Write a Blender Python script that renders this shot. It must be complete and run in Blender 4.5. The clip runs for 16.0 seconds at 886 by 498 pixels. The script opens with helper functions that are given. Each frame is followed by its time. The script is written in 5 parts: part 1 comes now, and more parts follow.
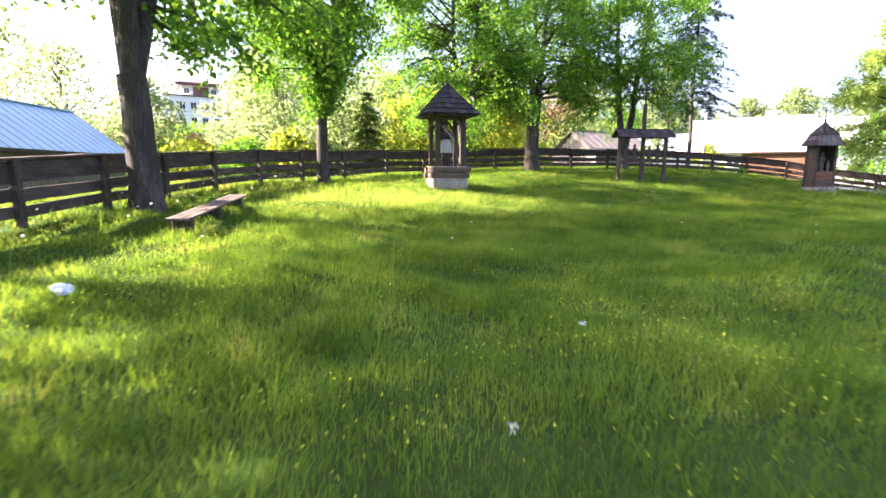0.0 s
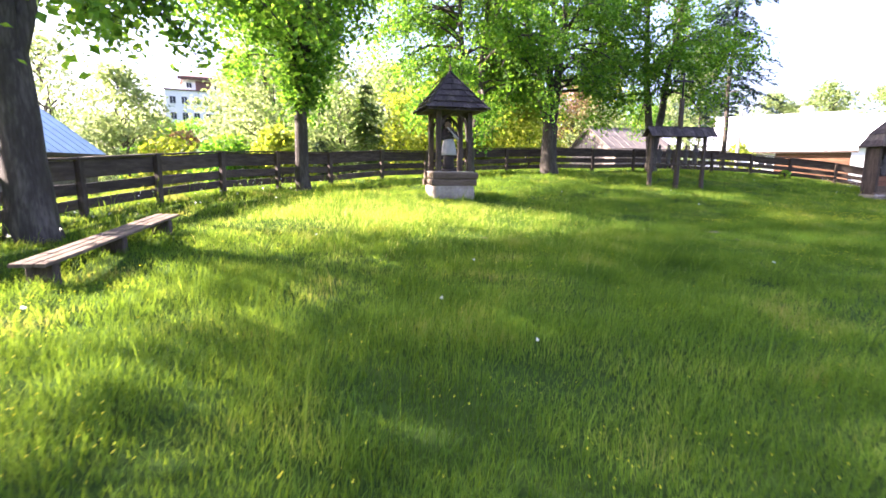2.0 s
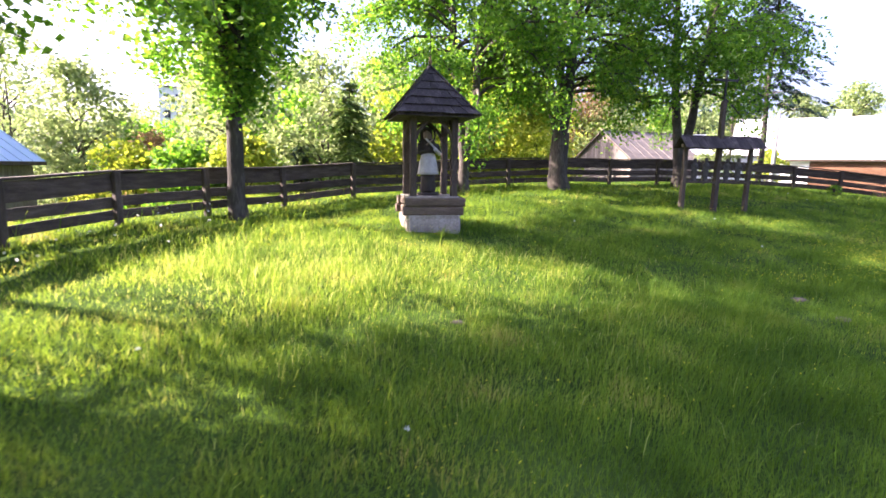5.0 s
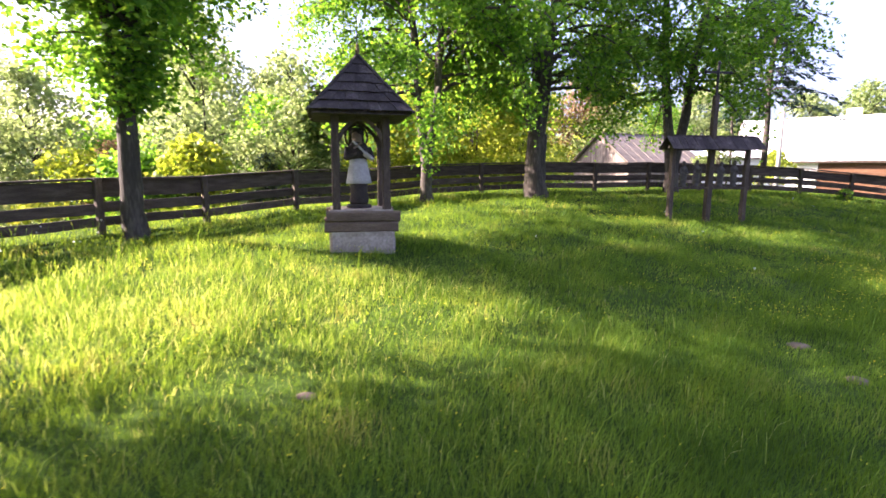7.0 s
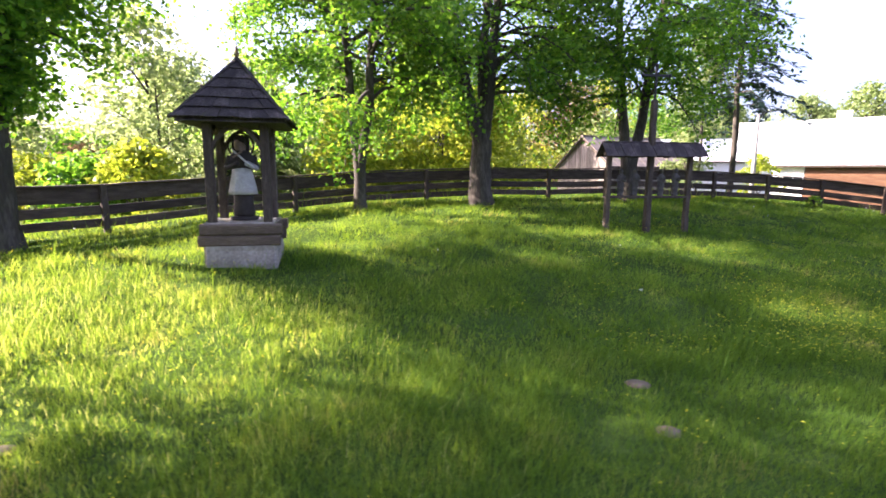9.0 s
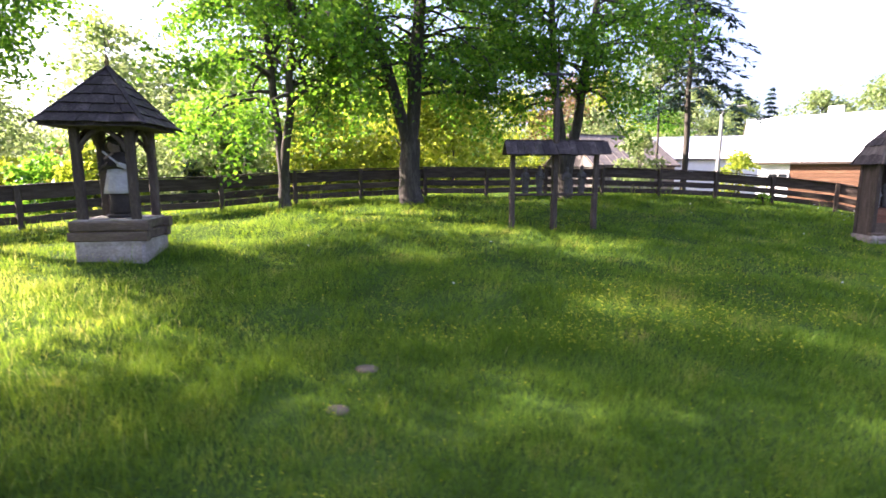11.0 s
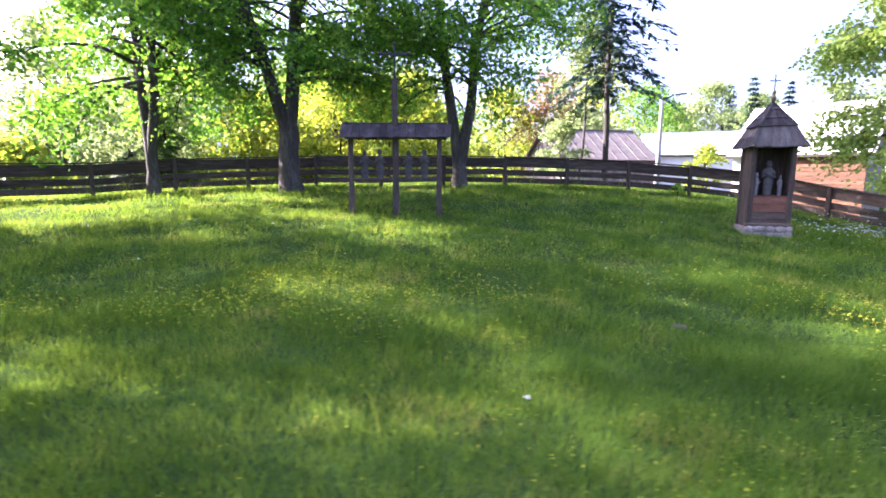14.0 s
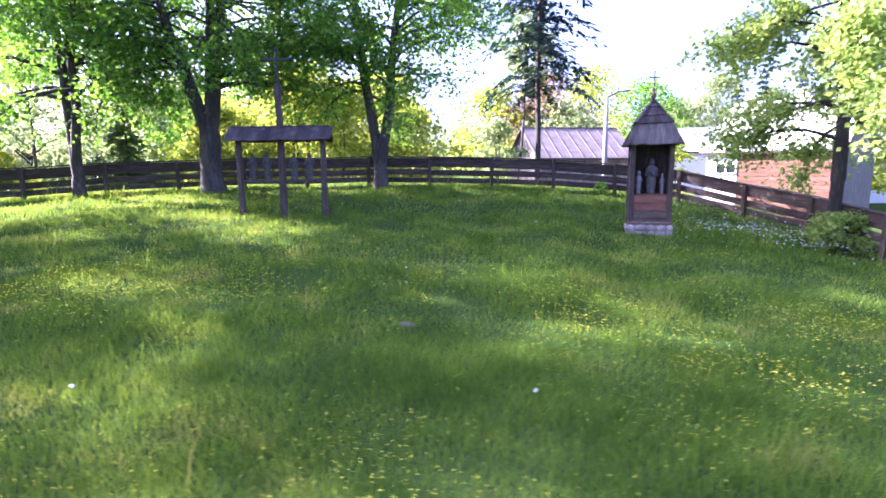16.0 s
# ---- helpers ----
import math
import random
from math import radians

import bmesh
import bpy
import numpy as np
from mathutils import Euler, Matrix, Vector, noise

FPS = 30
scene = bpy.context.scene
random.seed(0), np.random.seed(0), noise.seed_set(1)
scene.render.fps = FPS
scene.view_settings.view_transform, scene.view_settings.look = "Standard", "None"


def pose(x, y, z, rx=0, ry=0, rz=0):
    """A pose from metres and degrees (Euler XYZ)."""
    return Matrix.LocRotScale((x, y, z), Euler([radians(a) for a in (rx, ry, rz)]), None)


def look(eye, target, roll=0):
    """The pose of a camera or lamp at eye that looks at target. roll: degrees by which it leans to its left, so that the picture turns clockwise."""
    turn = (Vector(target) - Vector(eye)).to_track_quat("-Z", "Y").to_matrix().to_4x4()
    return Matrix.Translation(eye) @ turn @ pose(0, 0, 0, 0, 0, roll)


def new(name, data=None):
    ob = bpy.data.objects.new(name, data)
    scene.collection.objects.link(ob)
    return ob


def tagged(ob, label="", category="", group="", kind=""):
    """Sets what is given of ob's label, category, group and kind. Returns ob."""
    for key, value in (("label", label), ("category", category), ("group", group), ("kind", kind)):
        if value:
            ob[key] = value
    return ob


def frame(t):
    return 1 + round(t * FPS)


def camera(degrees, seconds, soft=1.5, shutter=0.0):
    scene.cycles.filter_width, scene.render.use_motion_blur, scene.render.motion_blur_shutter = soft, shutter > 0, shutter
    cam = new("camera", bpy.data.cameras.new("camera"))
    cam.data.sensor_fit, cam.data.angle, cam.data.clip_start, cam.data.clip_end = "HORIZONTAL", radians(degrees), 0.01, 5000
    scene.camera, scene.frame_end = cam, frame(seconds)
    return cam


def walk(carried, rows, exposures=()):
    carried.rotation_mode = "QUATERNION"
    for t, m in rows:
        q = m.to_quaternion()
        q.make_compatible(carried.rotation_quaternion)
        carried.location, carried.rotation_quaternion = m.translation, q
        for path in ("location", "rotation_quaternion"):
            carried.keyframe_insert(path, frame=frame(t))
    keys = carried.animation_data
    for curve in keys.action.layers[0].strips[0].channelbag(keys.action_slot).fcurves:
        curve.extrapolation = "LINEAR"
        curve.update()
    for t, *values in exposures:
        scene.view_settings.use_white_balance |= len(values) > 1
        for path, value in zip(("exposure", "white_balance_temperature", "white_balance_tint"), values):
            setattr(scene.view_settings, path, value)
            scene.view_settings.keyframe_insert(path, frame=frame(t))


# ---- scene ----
# ------------------------------------------------------------------ camera
cam = camera(84.0, 16.0, soft=1.65, shutter=0.5)
PATH = [
    (0, -0.352, -0.384, 0.681, -0.88, -8.84, 0.17),
    (0.5, -0.268, 0.502, 0.682, -0.53, -8.91, 0.00),
    (1, -0.199, 1.296, 0.766, -0.34, -9.01, 0.16),
    (1.5, -0.165, 1.939, 0.893, -0.34, -9.12, 0.59),
    (2, -0.040, 2.517, 0.979, 0.34, -9.28, 0.40),
    (2.5, 0.051, 3.136, 1.095, 0.74, -9.22, 0.47),
    (3, 0.105, 3.693, 1.237, 0.92, -9.33, 0.62),
    (3.5, 0.137, 4.300, 1.400, 0.77, -9.41, 0.81),
    (4, 0.196, 4.934, 1.517, 1.00, -9.74, 0.98),
    (6.5, 1.741, 7.589, 1.571, 1.83, -8.82, 0.45),
    (7, 2.083, 7.979, 1.602, 2.16, -8.82, 0.30),
    (7.5, 2.546, 8.294, 1.658, 2.54, -8.76, 0.13),
    (8, 3.118, 8.467, 1.703, 2.85, -8.53, 0.16),
    (8.5, 3.724, 8.502, 1.760, 3.23, -8.47, 0.19),
    (9, 4.317, 8.689, 1.785, 3.15, -8.67, 0.41),
    (9.5, 5.027, 8.546, 1.917, 3.76, -8.98, 0.31),
    (12, 9.184, 8.770, 1.566, 7.31, -8.49, 0.14),
    (12.5, 9.936, 8.988, 1.467, 7.92, -8.70, 0.28),
    (13, 10.869, 9.315, 1.372, 8.72, -8.50, 0.28),
    (13.5, 11.809, 9.482, 1.338, 9.50, -8.51, 0.18),
    (14, 12.792, 9.744, 1.316, 10.35, -8.51, 0.05),
    (14.5, 13.808, 9.847, 1.353, 11.26, -8.59, -0.09),
    (15, 14.806, 9.974, 1.360, 12.07, -8.70, -0.16),
    (15.5, 15.779, 10.150, 1.329, 12.96, -8.60, -0.37),
    (16, 16.652, 10.327, 1.337, 13.67, -8.58, -0.54),
]
walk(cam, [(t, pose(x, y, z, 90 + pitch, 0, yaw) @ pose(0, 0, 0, 0, 0, roll)) for t, x, y, z, yaw, pitch, roll in PATH],
     exposures=[(0.0, 3.15, 5500, 33), (1.5, 3.28, 5500, 35), (3.0, 3.2, 5400, 37), (4.0, 3.1, 5350, 38), (6.5, 2.85, 5600, 39), (9.5, 2.85, 5500, 36), (12.5, 3.0, 5350, 35), (16.0, 3.25, 4750, 54)])

# ------------------------------------------------------------------ light
SUN_DIR = Vector((0.993, -0.12, 0.0)).normalized()   # the way the light travels over the ground
SUN_ELEV = radians(29)
world = bpy.data.worlds.new("world")
scene.world = world
world.use_nodes = True
wn = world.node_tree.nodes
sky = wn.new("ShaderNodeTexSky")
sky.sky_type = "NISHITA"
sky.sun_disc = False
sky.sun_elevation = SUN_ELEV
sky.sun_rotation = math.atan2(-SUN_DIR.x, -SUN_DIR.y)
sky.air_density, sky.dust_density, sky.ozone_density = 1.0, 6.0, 1.0
haze = wn.new("ShaderNodeMix")
haze.data_type, haze.blend_type = "RGBA", "ADD"
haze.inputs[0].default_value = 1.0
haze_in = [i for i in haze.inputs if i.type == "RGBA"]
haze_in[1].default_value = (1.0, 1.04, 1.1, 1)   # thin white cloud over the whole sky
world.node_tree.links.new(sky.outputs[0], haze_in[0])
world.node_tree.links.new([o for o in haze.outputs if o.type == "RGBA"][0], wn["Background"].inputs[0])
wn["Background"].inputs[1].default_value = 0.058
sun_data = bpy.data.lights.new("sun", "SUN")
sun_data.energy, sun_data.angle, sun_data.color = 5.0, radians(0.6), (1.0, 0.86, 0.56)
sun = new("sun", sun_data)
sun_way = Vector((SUN_DIR.x * math.cos(SUN_ELEV), SUN_DIR.y * math.cos(SUN_ELEV), -math.sin(SUN_ELEV)))
sun.matrix_world = look((-30, 20, 30), Vector((-30, 20, 30)) + sun_way)
scene.view_settings.exposure = 0.0

# ------------------------------------------------------------------ materials
def nodes(name):
    m = bpy.data.materials.new(name)
    m.use_nodes = True
    t = m.node_tree
    return m, t, t.nodes, t.links, t.nodes["Principled BSDF"]


def ramp(n, stops):
    r = n.new("ShaderNodeValToRGB")
    e = r.color_ramp.elements
    while len(e) < len(stops):
        e.new(0.5)
    for el, (p, c) in zip(e, stops):
        el.position, el.color = p, (*c, 1)
    return r


def surface(name, stops, scale=6.0, rough=0.8, stretch=(1, 1, 1), bump=0.3, fine=40.0, metal=0.0, rand=0.25, spec=0.3, dist=0.02):
    """Two scales of noise through a colour ramp, a random shift of value for each object, and fine relief."""
    m, t, n, l, b = nodes(name)
    tc = n.new("ShaderNodeTexCoord")
    mp = n.new("ShaderNodeMapping")
    mp.inputs["Scale"].default_value = stretch
    l.new(tc.outputs["Object"], mp.inputs[0])
    n1 = n.new("ShaderNodeTexNoise")
    n1.inputs["Scale"].default_value, n1.inputs["Detail"].default_value = scale, 5
    n2 = n.new("ShaderNodeTexNoise")
    n2.inputs["Scale"].default_value, n2.inputs["Detail"].default_value = fine, 4
    l.new(mp.outputs[0], n1.inputs["Vector"])
    l.new(mp.outputs[0], n2.inputs["Vector"])
    mix = n.new("ShaderNodeMath")
    mix.operation = "MULTIPLY_ADD"
    mix.inputs[1].default_value = 0.45
    l.new(n2.outputs[0], mix.inputs[0])
    sc = n.new("ShaderNodeMath")
    sc.operation = "MULTIPLY"
    sc.inputs[1].default_value = 0.55
    l.new(n1.outputs[0], sc.inputs[0])
    l.new(sc.outputs[0], mix.inputs[2])
    r = ramp(n, stops)
    l.new(mix.outputs[0], r.inputs[0])
    oi = n.new("ShaderNodeObjectInfo")
    mr = n.new("ShaderNodeMapRange")
    mr.inputs[3].default_value, mr.inputs[4].default_value = 1 - rand, 1 + rand
    l.new(oi.outputs["Random"], mr.inputs[0])
    hs = n.new("ShaderNodeHueSaturation")
    l.new(mr.outputs[0], hs.inputs["Value"])
    l.new(r.outputs[0], hs.inputs["Color"])
    l.new(hs.outputs[0], b.inputs["Base Color"])
    b.inputs["Roughness"].default_value, b.inputs["Metallic"].default_value = rough, metal
    b.inputs["Specular IOR Level"].default_value = spec
    bp = n.new("ShaderNodeBump")
    bp.inputs["Strength"].default_value, bp.inputs["Distance"].default_value = bump, dist
    l.new(mix.outputs[0], bp.inputs["Height"])
    l.new(bp.outputs[0], b.inputs["Normal"])
    return m


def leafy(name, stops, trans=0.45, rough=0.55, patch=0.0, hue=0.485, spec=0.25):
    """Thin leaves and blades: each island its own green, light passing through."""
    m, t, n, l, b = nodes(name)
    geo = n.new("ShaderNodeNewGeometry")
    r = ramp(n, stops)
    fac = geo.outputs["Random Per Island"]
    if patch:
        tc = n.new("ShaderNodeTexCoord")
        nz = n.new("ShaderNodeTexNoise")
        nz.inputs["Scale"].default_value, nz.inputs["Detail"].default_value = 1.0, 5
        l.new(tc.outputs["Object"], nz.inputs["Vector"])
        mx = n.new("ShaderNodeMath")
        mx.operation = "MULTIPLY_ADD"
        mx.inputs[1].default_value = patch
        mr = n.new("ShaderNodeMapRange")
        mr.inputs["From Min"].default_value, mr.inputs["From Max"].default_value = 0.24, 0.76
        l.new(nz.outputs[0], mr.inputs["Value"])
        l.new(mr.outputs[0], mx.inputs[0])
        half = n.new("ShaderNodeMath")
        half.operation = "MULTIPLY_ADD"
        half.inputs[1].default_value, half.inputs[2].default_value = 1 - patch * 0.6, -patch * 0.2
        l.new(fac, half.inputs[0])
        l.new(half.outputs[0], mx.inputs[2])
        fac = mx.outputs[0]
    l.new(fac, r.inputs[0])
    l.new(r.outputs[0], b.inputs["Base Color"])
    b.inputs["Roughness"].default_value = rough
    b.inputs["Specular IOR Level"].default_value = spec
    tr = n.new("ShaderNodeBsdfTranslucent")
    hs = n.new("ShaderNodeHueSaturation")
    hs.inputs["Hue"].default_value, hs.inputs["Saturation"].default_value, hs.inputs["Value"].default_value = hue, 1.1, 1.8
    l.new(r.outputs[0], hs.inputs["Color"])
    l.new(hs.outputs[0], tr.inputs[0])
    mixs = n.new("ShaderNodeMixShader")
    mixs.inputs[0].default_value = trans
    l.new(b.outputs[0], mixs.inputs[1])
    l.new(tr.outputs[0], mixs.inputs[2])
    l.new(mixs.outputs[0], n["Material Output"].inputs[0])
    return m


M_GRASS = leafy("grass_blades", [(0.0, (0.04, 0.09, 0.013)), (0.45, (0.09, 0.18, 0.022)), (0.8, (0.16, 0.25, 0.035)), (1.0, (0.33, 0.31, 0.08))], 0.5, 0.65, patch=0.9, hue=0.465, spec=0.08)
# paler than the meadow blades, so the colour also lifts the sunlit brow
M_STRAW = leafy("sunlit_seeding_stalks", [(0.0, (0.16, 0.26, 0.04)), (0.5, (0.26, 0.35, 0.065)), (1.0, (0.40, 0.41, 0.13))], 0.5, 0.7, hue=0.475, spec=0.1)
M_GROUND = surface("meadow_soil", [(0.25, (0.022, 0.035, 0.010)), (0.5, (0.04, 0.07, 0.013)), (0.75, (0.07, 0.11, 0.02))], 0.6, 1.0, bump=0.6, fine=18, rand=0.0, dist=0.05, spec=0.02)
M_BARE = surface("bare_earth", [(0.3, (0.075, 0.055, 0.035)), (0.7, (0.18, 0.14, 0.095))], 8, 0.95, bump=0.6)
M_LEAF = leafy("linden_leaves", [(0.0, (0.045, 0.12, 0.014)), (0.6, (0.10, 0.22, 0.024)), (1.0, (0.18, 0.30, 0.04))], 0.58)
# brighter, yellower leaf copy: the sun's glow is put into the colour
M_LEAF_SUN = leafy("sunlit_leaves", [(0.0, (0.11, 0.17, 0.018)), (0.6, (0.20, 0.27, 0.03)), (1.0, (0.32, 0.36, 0.06))], 0.55, hue=0.475)
M_MAPLE = leafy("maple_leaves", [(0.0, (0.12, 0.20, 0.035)), (0.6, (0.22, 0.31, 0.06)), (1.0, (0.34, 0.42, 0.11))], 0.5, hue=0.48)
# paler and greyer, to carry the glare haze over the background trees
M_LEAF_PALE = leafy("hazed_willow_leaves", [(0.0, (0.12, 0.17, 0.06)), (0.6, (0.19, 0.25, 0.09)), (1.0, (0.29, 0.33, 0.14))], 0.45)
M_LEAF_RUST = leafy("rusty_leaves", [(0.0, (0.12, 0.09, 0.04)), (0.6, (0.22, 0.15, 0.07)), (1.0, (0.26, 0.22, 0.09))], 0.4)
M_FAR = leafy("far_woods_leaves", [(0.0, (0.11, 0.16, 0.05)), (0.6, (0.17, 0.23, 0.07)), (1.0, (0.25, 0.30, 0.10))], 0.35)
M_NEEDLE = leafy("spruce_needles", [(0.0, (0.014, 0.034, 0.024)), (0.6, (0.032, 0.066, 0.045)), (1.0, (0.07, 0.115, 0.075))], 0.15)
M_FIR = leafy("fir_needles", [(0.0, (0.05, 0.10, 0.02)), (0.6, (0.10, 0.17, 0.03)), (1.0, (0.18, 0.24, 0.05))], 0.3)
M_BARK = surface("bark", [(0.25, (0.02, 0.016, 0.013)), (0.5, (0.055, 0.046, 0.037)), (0.75, (0.145, 0.125, 0.105))], 5, 0.95, (1, 1, 0.22), 0.9, 26, rand=0.15, dist=0.04)
M_FENCE = surface("fence_wood", [(0.25, (0.024, 0.017, 0.013)), (0.5, (0.066, 0.048, 0.037)), (0.78, (0.16, 0.125, 0.098))], 2.2, 0.9, (1, 1, 6), 0.5, 30, rand=0.28)
M_POST = surface("post_wood", [(0.25, (0.028, 0.02, 0.015)), (0.5, (0.07, 0.052, 0.04)), (0.78, (0.155, 0.122, 0.098))], 4, 0.9, (3, 3, 0.5), 0.5, 26, rand=0.2)
M_SHINGLE = surface("shingle_wood", [(0.2, (0.016, 0.012, 0.012)), (0.5, (0.048, 0.037, 0.035)), (0.8, (0.16, 0.13, 0.12))], 5, 0.85, (1, 1, 0.4), 0.5, 40, rand=0.35)
M_BEAM = surface("log_wood", [(0.25, (0.045, 0.03, 0.021)), (0.5, (0.115, 0.083, 0.06)), (0.8, (0.24, 0.185, 0.14))], 3, 0.9, (0.4, 3, 3), 0.5, 30, rand=0.2)
M_REDBOARD = surface("red_brown_boards", [(0.25, (0.075, 0.03, 0.018)), (0.5, (0.17, 0.075, 0.045)), (0.8, (0.27, 0.16, 0.11))], 4, 0.8, (0.5, 2, 3), 0.4, 30, rand=0.2)
M_STONE = surface("whitewashed_stone", [(0.25, (0.13, 0.105, 0.085)), (0.5, (0.27, 0.23, 0.195)), (0.8, (0.50, 0.45, 0.40))], 3.5, 0.95, bump=0.6, fine=22, rand=0.12)
M_DARKCLOTH = surface("dark_paint", [(0.3, (0.025, 0.02, 0.018)), (0.7, (0.07, 0.055, 0.045))], 8, 0.7, bump=0.2)
M_WHITECLOTH = surface("pale_paint", [(0.3, (0.32, 0.30, 0.28)), (0.7, (0.54, 0.52, 0.49))], 8, 0.8, bump=0.2, rand=0.05)
M_FLESH = surface("faded_paint", [(0.3, (0.20, 0.14, 0.10)), (0.7, (0.32, 0.24, 0.18))], 10, 0.8, bump=0.2)
M_GREYWOOD = surface("grey_carved_wood", [(0.3, (0.04, 0.034, 0.03)), (0.7, (0.115, 0.102, 0.09))], 9, 0.9, bump=0.4)
M_SKIRT = surface("silvered_boards", [(0.25, (0.055, 0.045, 0.040)), (0.5, (0.12, 0.10, 0.09)), (0.8, (0.24, 0.208, 0.19))], 4, 0.9, (2, 2, 0.4), 0.5, 36, rand=0.2)
M_DIMWOOD = surface("dim_carved_wood", [(0.3, (0.06, 0.054, 0.048)), (0.7, (0.15, 0.138, 0.125))], 9, 0.9, bump=0.4)
M_PALEWOOD = surface("pale_carved_wood", [(0.3, (0.17, 0.155, 0.14)), (0.7, (0.31, 0.295, 0.275))], 9, 0.85, bump=0.3)
M_IRON = surface("iron", [(0.3, (0.02, 0.02, 0.02)), (0.7, (0.06, 0.055, 0.05))], 20, 0.6, metal=0.6, bump=0.2)
M_BRASS = surface("gilt_metal", [(0.3, (0.10, 0.07, 0.03)), (0.7, (0.22, 0.16, 0.07))], 20, 0.5, metal=0.7, bump=0.1)
M_TIN = surface("tin_roof", [(0.3, (0.70, 0.70, 0.69)), (0.7, (0.82, 0.82, 0.81))], 1.2, 0.5, bump=0.1, rand=0.03, spec=0.5)
M_BLUETIN = surface("blue_tin_roof", [(0.3, (0.30, 0.42, 0.60)), (0.7, (0.42, 0.54, 0.70))], 1.2, 0.45, bump=0.1, rand=0.03, spec=0.5)
M_GREYROOF = surface("fibre_roof", [(0.3, (0.10, 0.085, 0.07)), (0.5, (0.18, 0.15, 0.125)), (0.8, (0.27, 0.23, 0.19))], 2, 0.9, bump=0.4)
M_GREYBOARD = surface("weathered_boards", [(0.3, (0.07, 0.058, 0.048)), (0.5, (0.19, 0.16, 0.135)), (0.75, (0.34, 0.30, 0.26))], 3, 0.9, (3, 3, 0.5), 0.4, 24, rand=0.25)
M_PLASTER = surface("white_plaster", [(0.3, (0.68, 0.67, 0.64)), (0.7, (0.82, 0.81, 0.79))], 2, 0.9, bump=0.2, rand=0.03)
M_BRICK = surface("orange_boards", [(0.25, (0.088, 0.042, 0.023)), (0.5, (0.15, 0.076, 0.040)), (0.8, (0.225, 0.13, 0.075))], 3, 0.9, (0.5, 0.5, 2), 0.3, 20, rand=0.15)
M_BROWNROOF = surface("brown_tile_roof", [(0.3, (0.10, 0.05, 0.04)), (0.7, (0.20, 0.11, 0.09))], 3, 0.85, bump=0.3)
M_CONCRETE = surface("concrete_pole", [(0.3, (0.22, 0.21, 0.20)), (0.7, (0.36, 0.35, 0.33))], 4, 0.9, bump=0.2)
M_WINDOW, _t, _n, _l, _b = nodes("window_pane")
_b.inputs["Base Color"].default_value, _b.inputs["Roughness"].default_value = (0.02, 0.025, 0.03, 1), 0.08
M_PAPER = surface("white_paper", [(0.3, (0.72, 0.72, 0.72)), (0.7, (0.82, 0.82, 0.82))], 12, 0.8, bump=0.1, rand=0.0)
M_YELLOW = leafy("buttercup_petals", [(0.0, (0.72, 0.62, 0.015)), (1.0, (0.85, 0.80, 0.05))], 0.3, hue=0.5)
M_PUFF = leafy("dandelion_clock_hairs", [(0.0, (0.50, 0.50, 0.46)), (1.0, (0.75, 0.74, 0.70))], 0.4)

# ------------------------------------------------------------------ builders
def mesh_np(name, verts, faces, smooth=True):
    """A mesh from arrays: faces is a list of (n, k) index arrays."""
    me = bpy.data.meshes.new(name)
    verts = np.asarray(verts, dtype=np.float32)
    faces = [np.asarray(f, dtype=np.int32) for f in faces if len(f)]
    loops = np.concatenate([f.ravel() for f in faces])
    sizes = np.concatenate([np.full(len(f), f.shape[1], dtype=np.int32) for f in faces])
    starts = np.concatenate([[0], np.cumsum(sizes)[:-1]]).astype(np.int32)
    me.vertices.add(len(verts))
    me.vertices.foreach_set("co", verts.ravel())
    me.loops.add(len(loops))
    me.loops.foreach_set("vertex_index", loops)
    me.polygons.add(len(sizes))
    me.polygons.foreach_set("loop_start", starts)
    me.polygons.foreach_set("use_smooth", np.full(len(sizes), smooth, dtype=bool))
    me.update(calc_edges=True)
    me.validate()
    return me


def put(name, me, material, parent=None, label=""):
    for m in (material if isinstance(material, (list, tuple)) else [material]):
        me.materials.append(m)
    ob = new(name, me)
    ob.parent = parent
    return tagged(ob, label=label)


def part(name, bm, material, parent, label=""):
    me = bpy.data.meshes.new(name)
    bm.to_mesh(me)
    bm.free()
    return put(name, me, material, parent, label)


def thing(name, m, label, category, group="", kind=""):
    ob = new(name)
    ob.empty_display_size = 0.2
    ob.matrix_world = m
    return tagged(ob, label, category, group, kind)


def beam(bm, p0, p1, w, h, bev=0.008, up=(0, 0, 1), rings=3, wob=0.004, seed=0, taper=1.0, mat=0):
    """A sawn timber from p0 to p1, w across and h high, with chamfered, slightly wandering edges."""
    p0, p1, rng = Vector(p0), Vector(p1), random.Random(seed)
    d = (p1 - p0).normalized()
    s = d.cross(Vector(up))
    if s.length < 1e-4:
        s = d.cross(Vector((1, 0, 0)))
    s.normalize()
    u = s.cross(d)
    loops = []
    for i in range(rings + 1):
        f = i / rings
        k = 1 + (taper - 1) * f
        a, b, c = w / 2 * k, h / 2 * k, bev
        o = p0.lerp(p1, f) + s * rng.uniform(-wob, wob) + u * rng.uniform(-wob, wob)
        prof = [(-a + c, -b), (a - c, -b), (a, -b + c), (a, b - c), (a - c, b), (-a + c, b), (-a, b - c), (-a, -b + c)]
        loops.append([bm.verts.new(o + s * x + u * y) for x, y in prof])
    for q, r in zip(loops, loops[1:]):
        for i in range(8):
            bm.faces.new((q[i], q[(i + 1) % 8], r[(i + 1) % 8], r[i])).material_index = mat
    bm.faces.new(loops[0][::-1]).material_index = mat
    bm.faces.new(loops[-1]).material_index = mat
    return bm


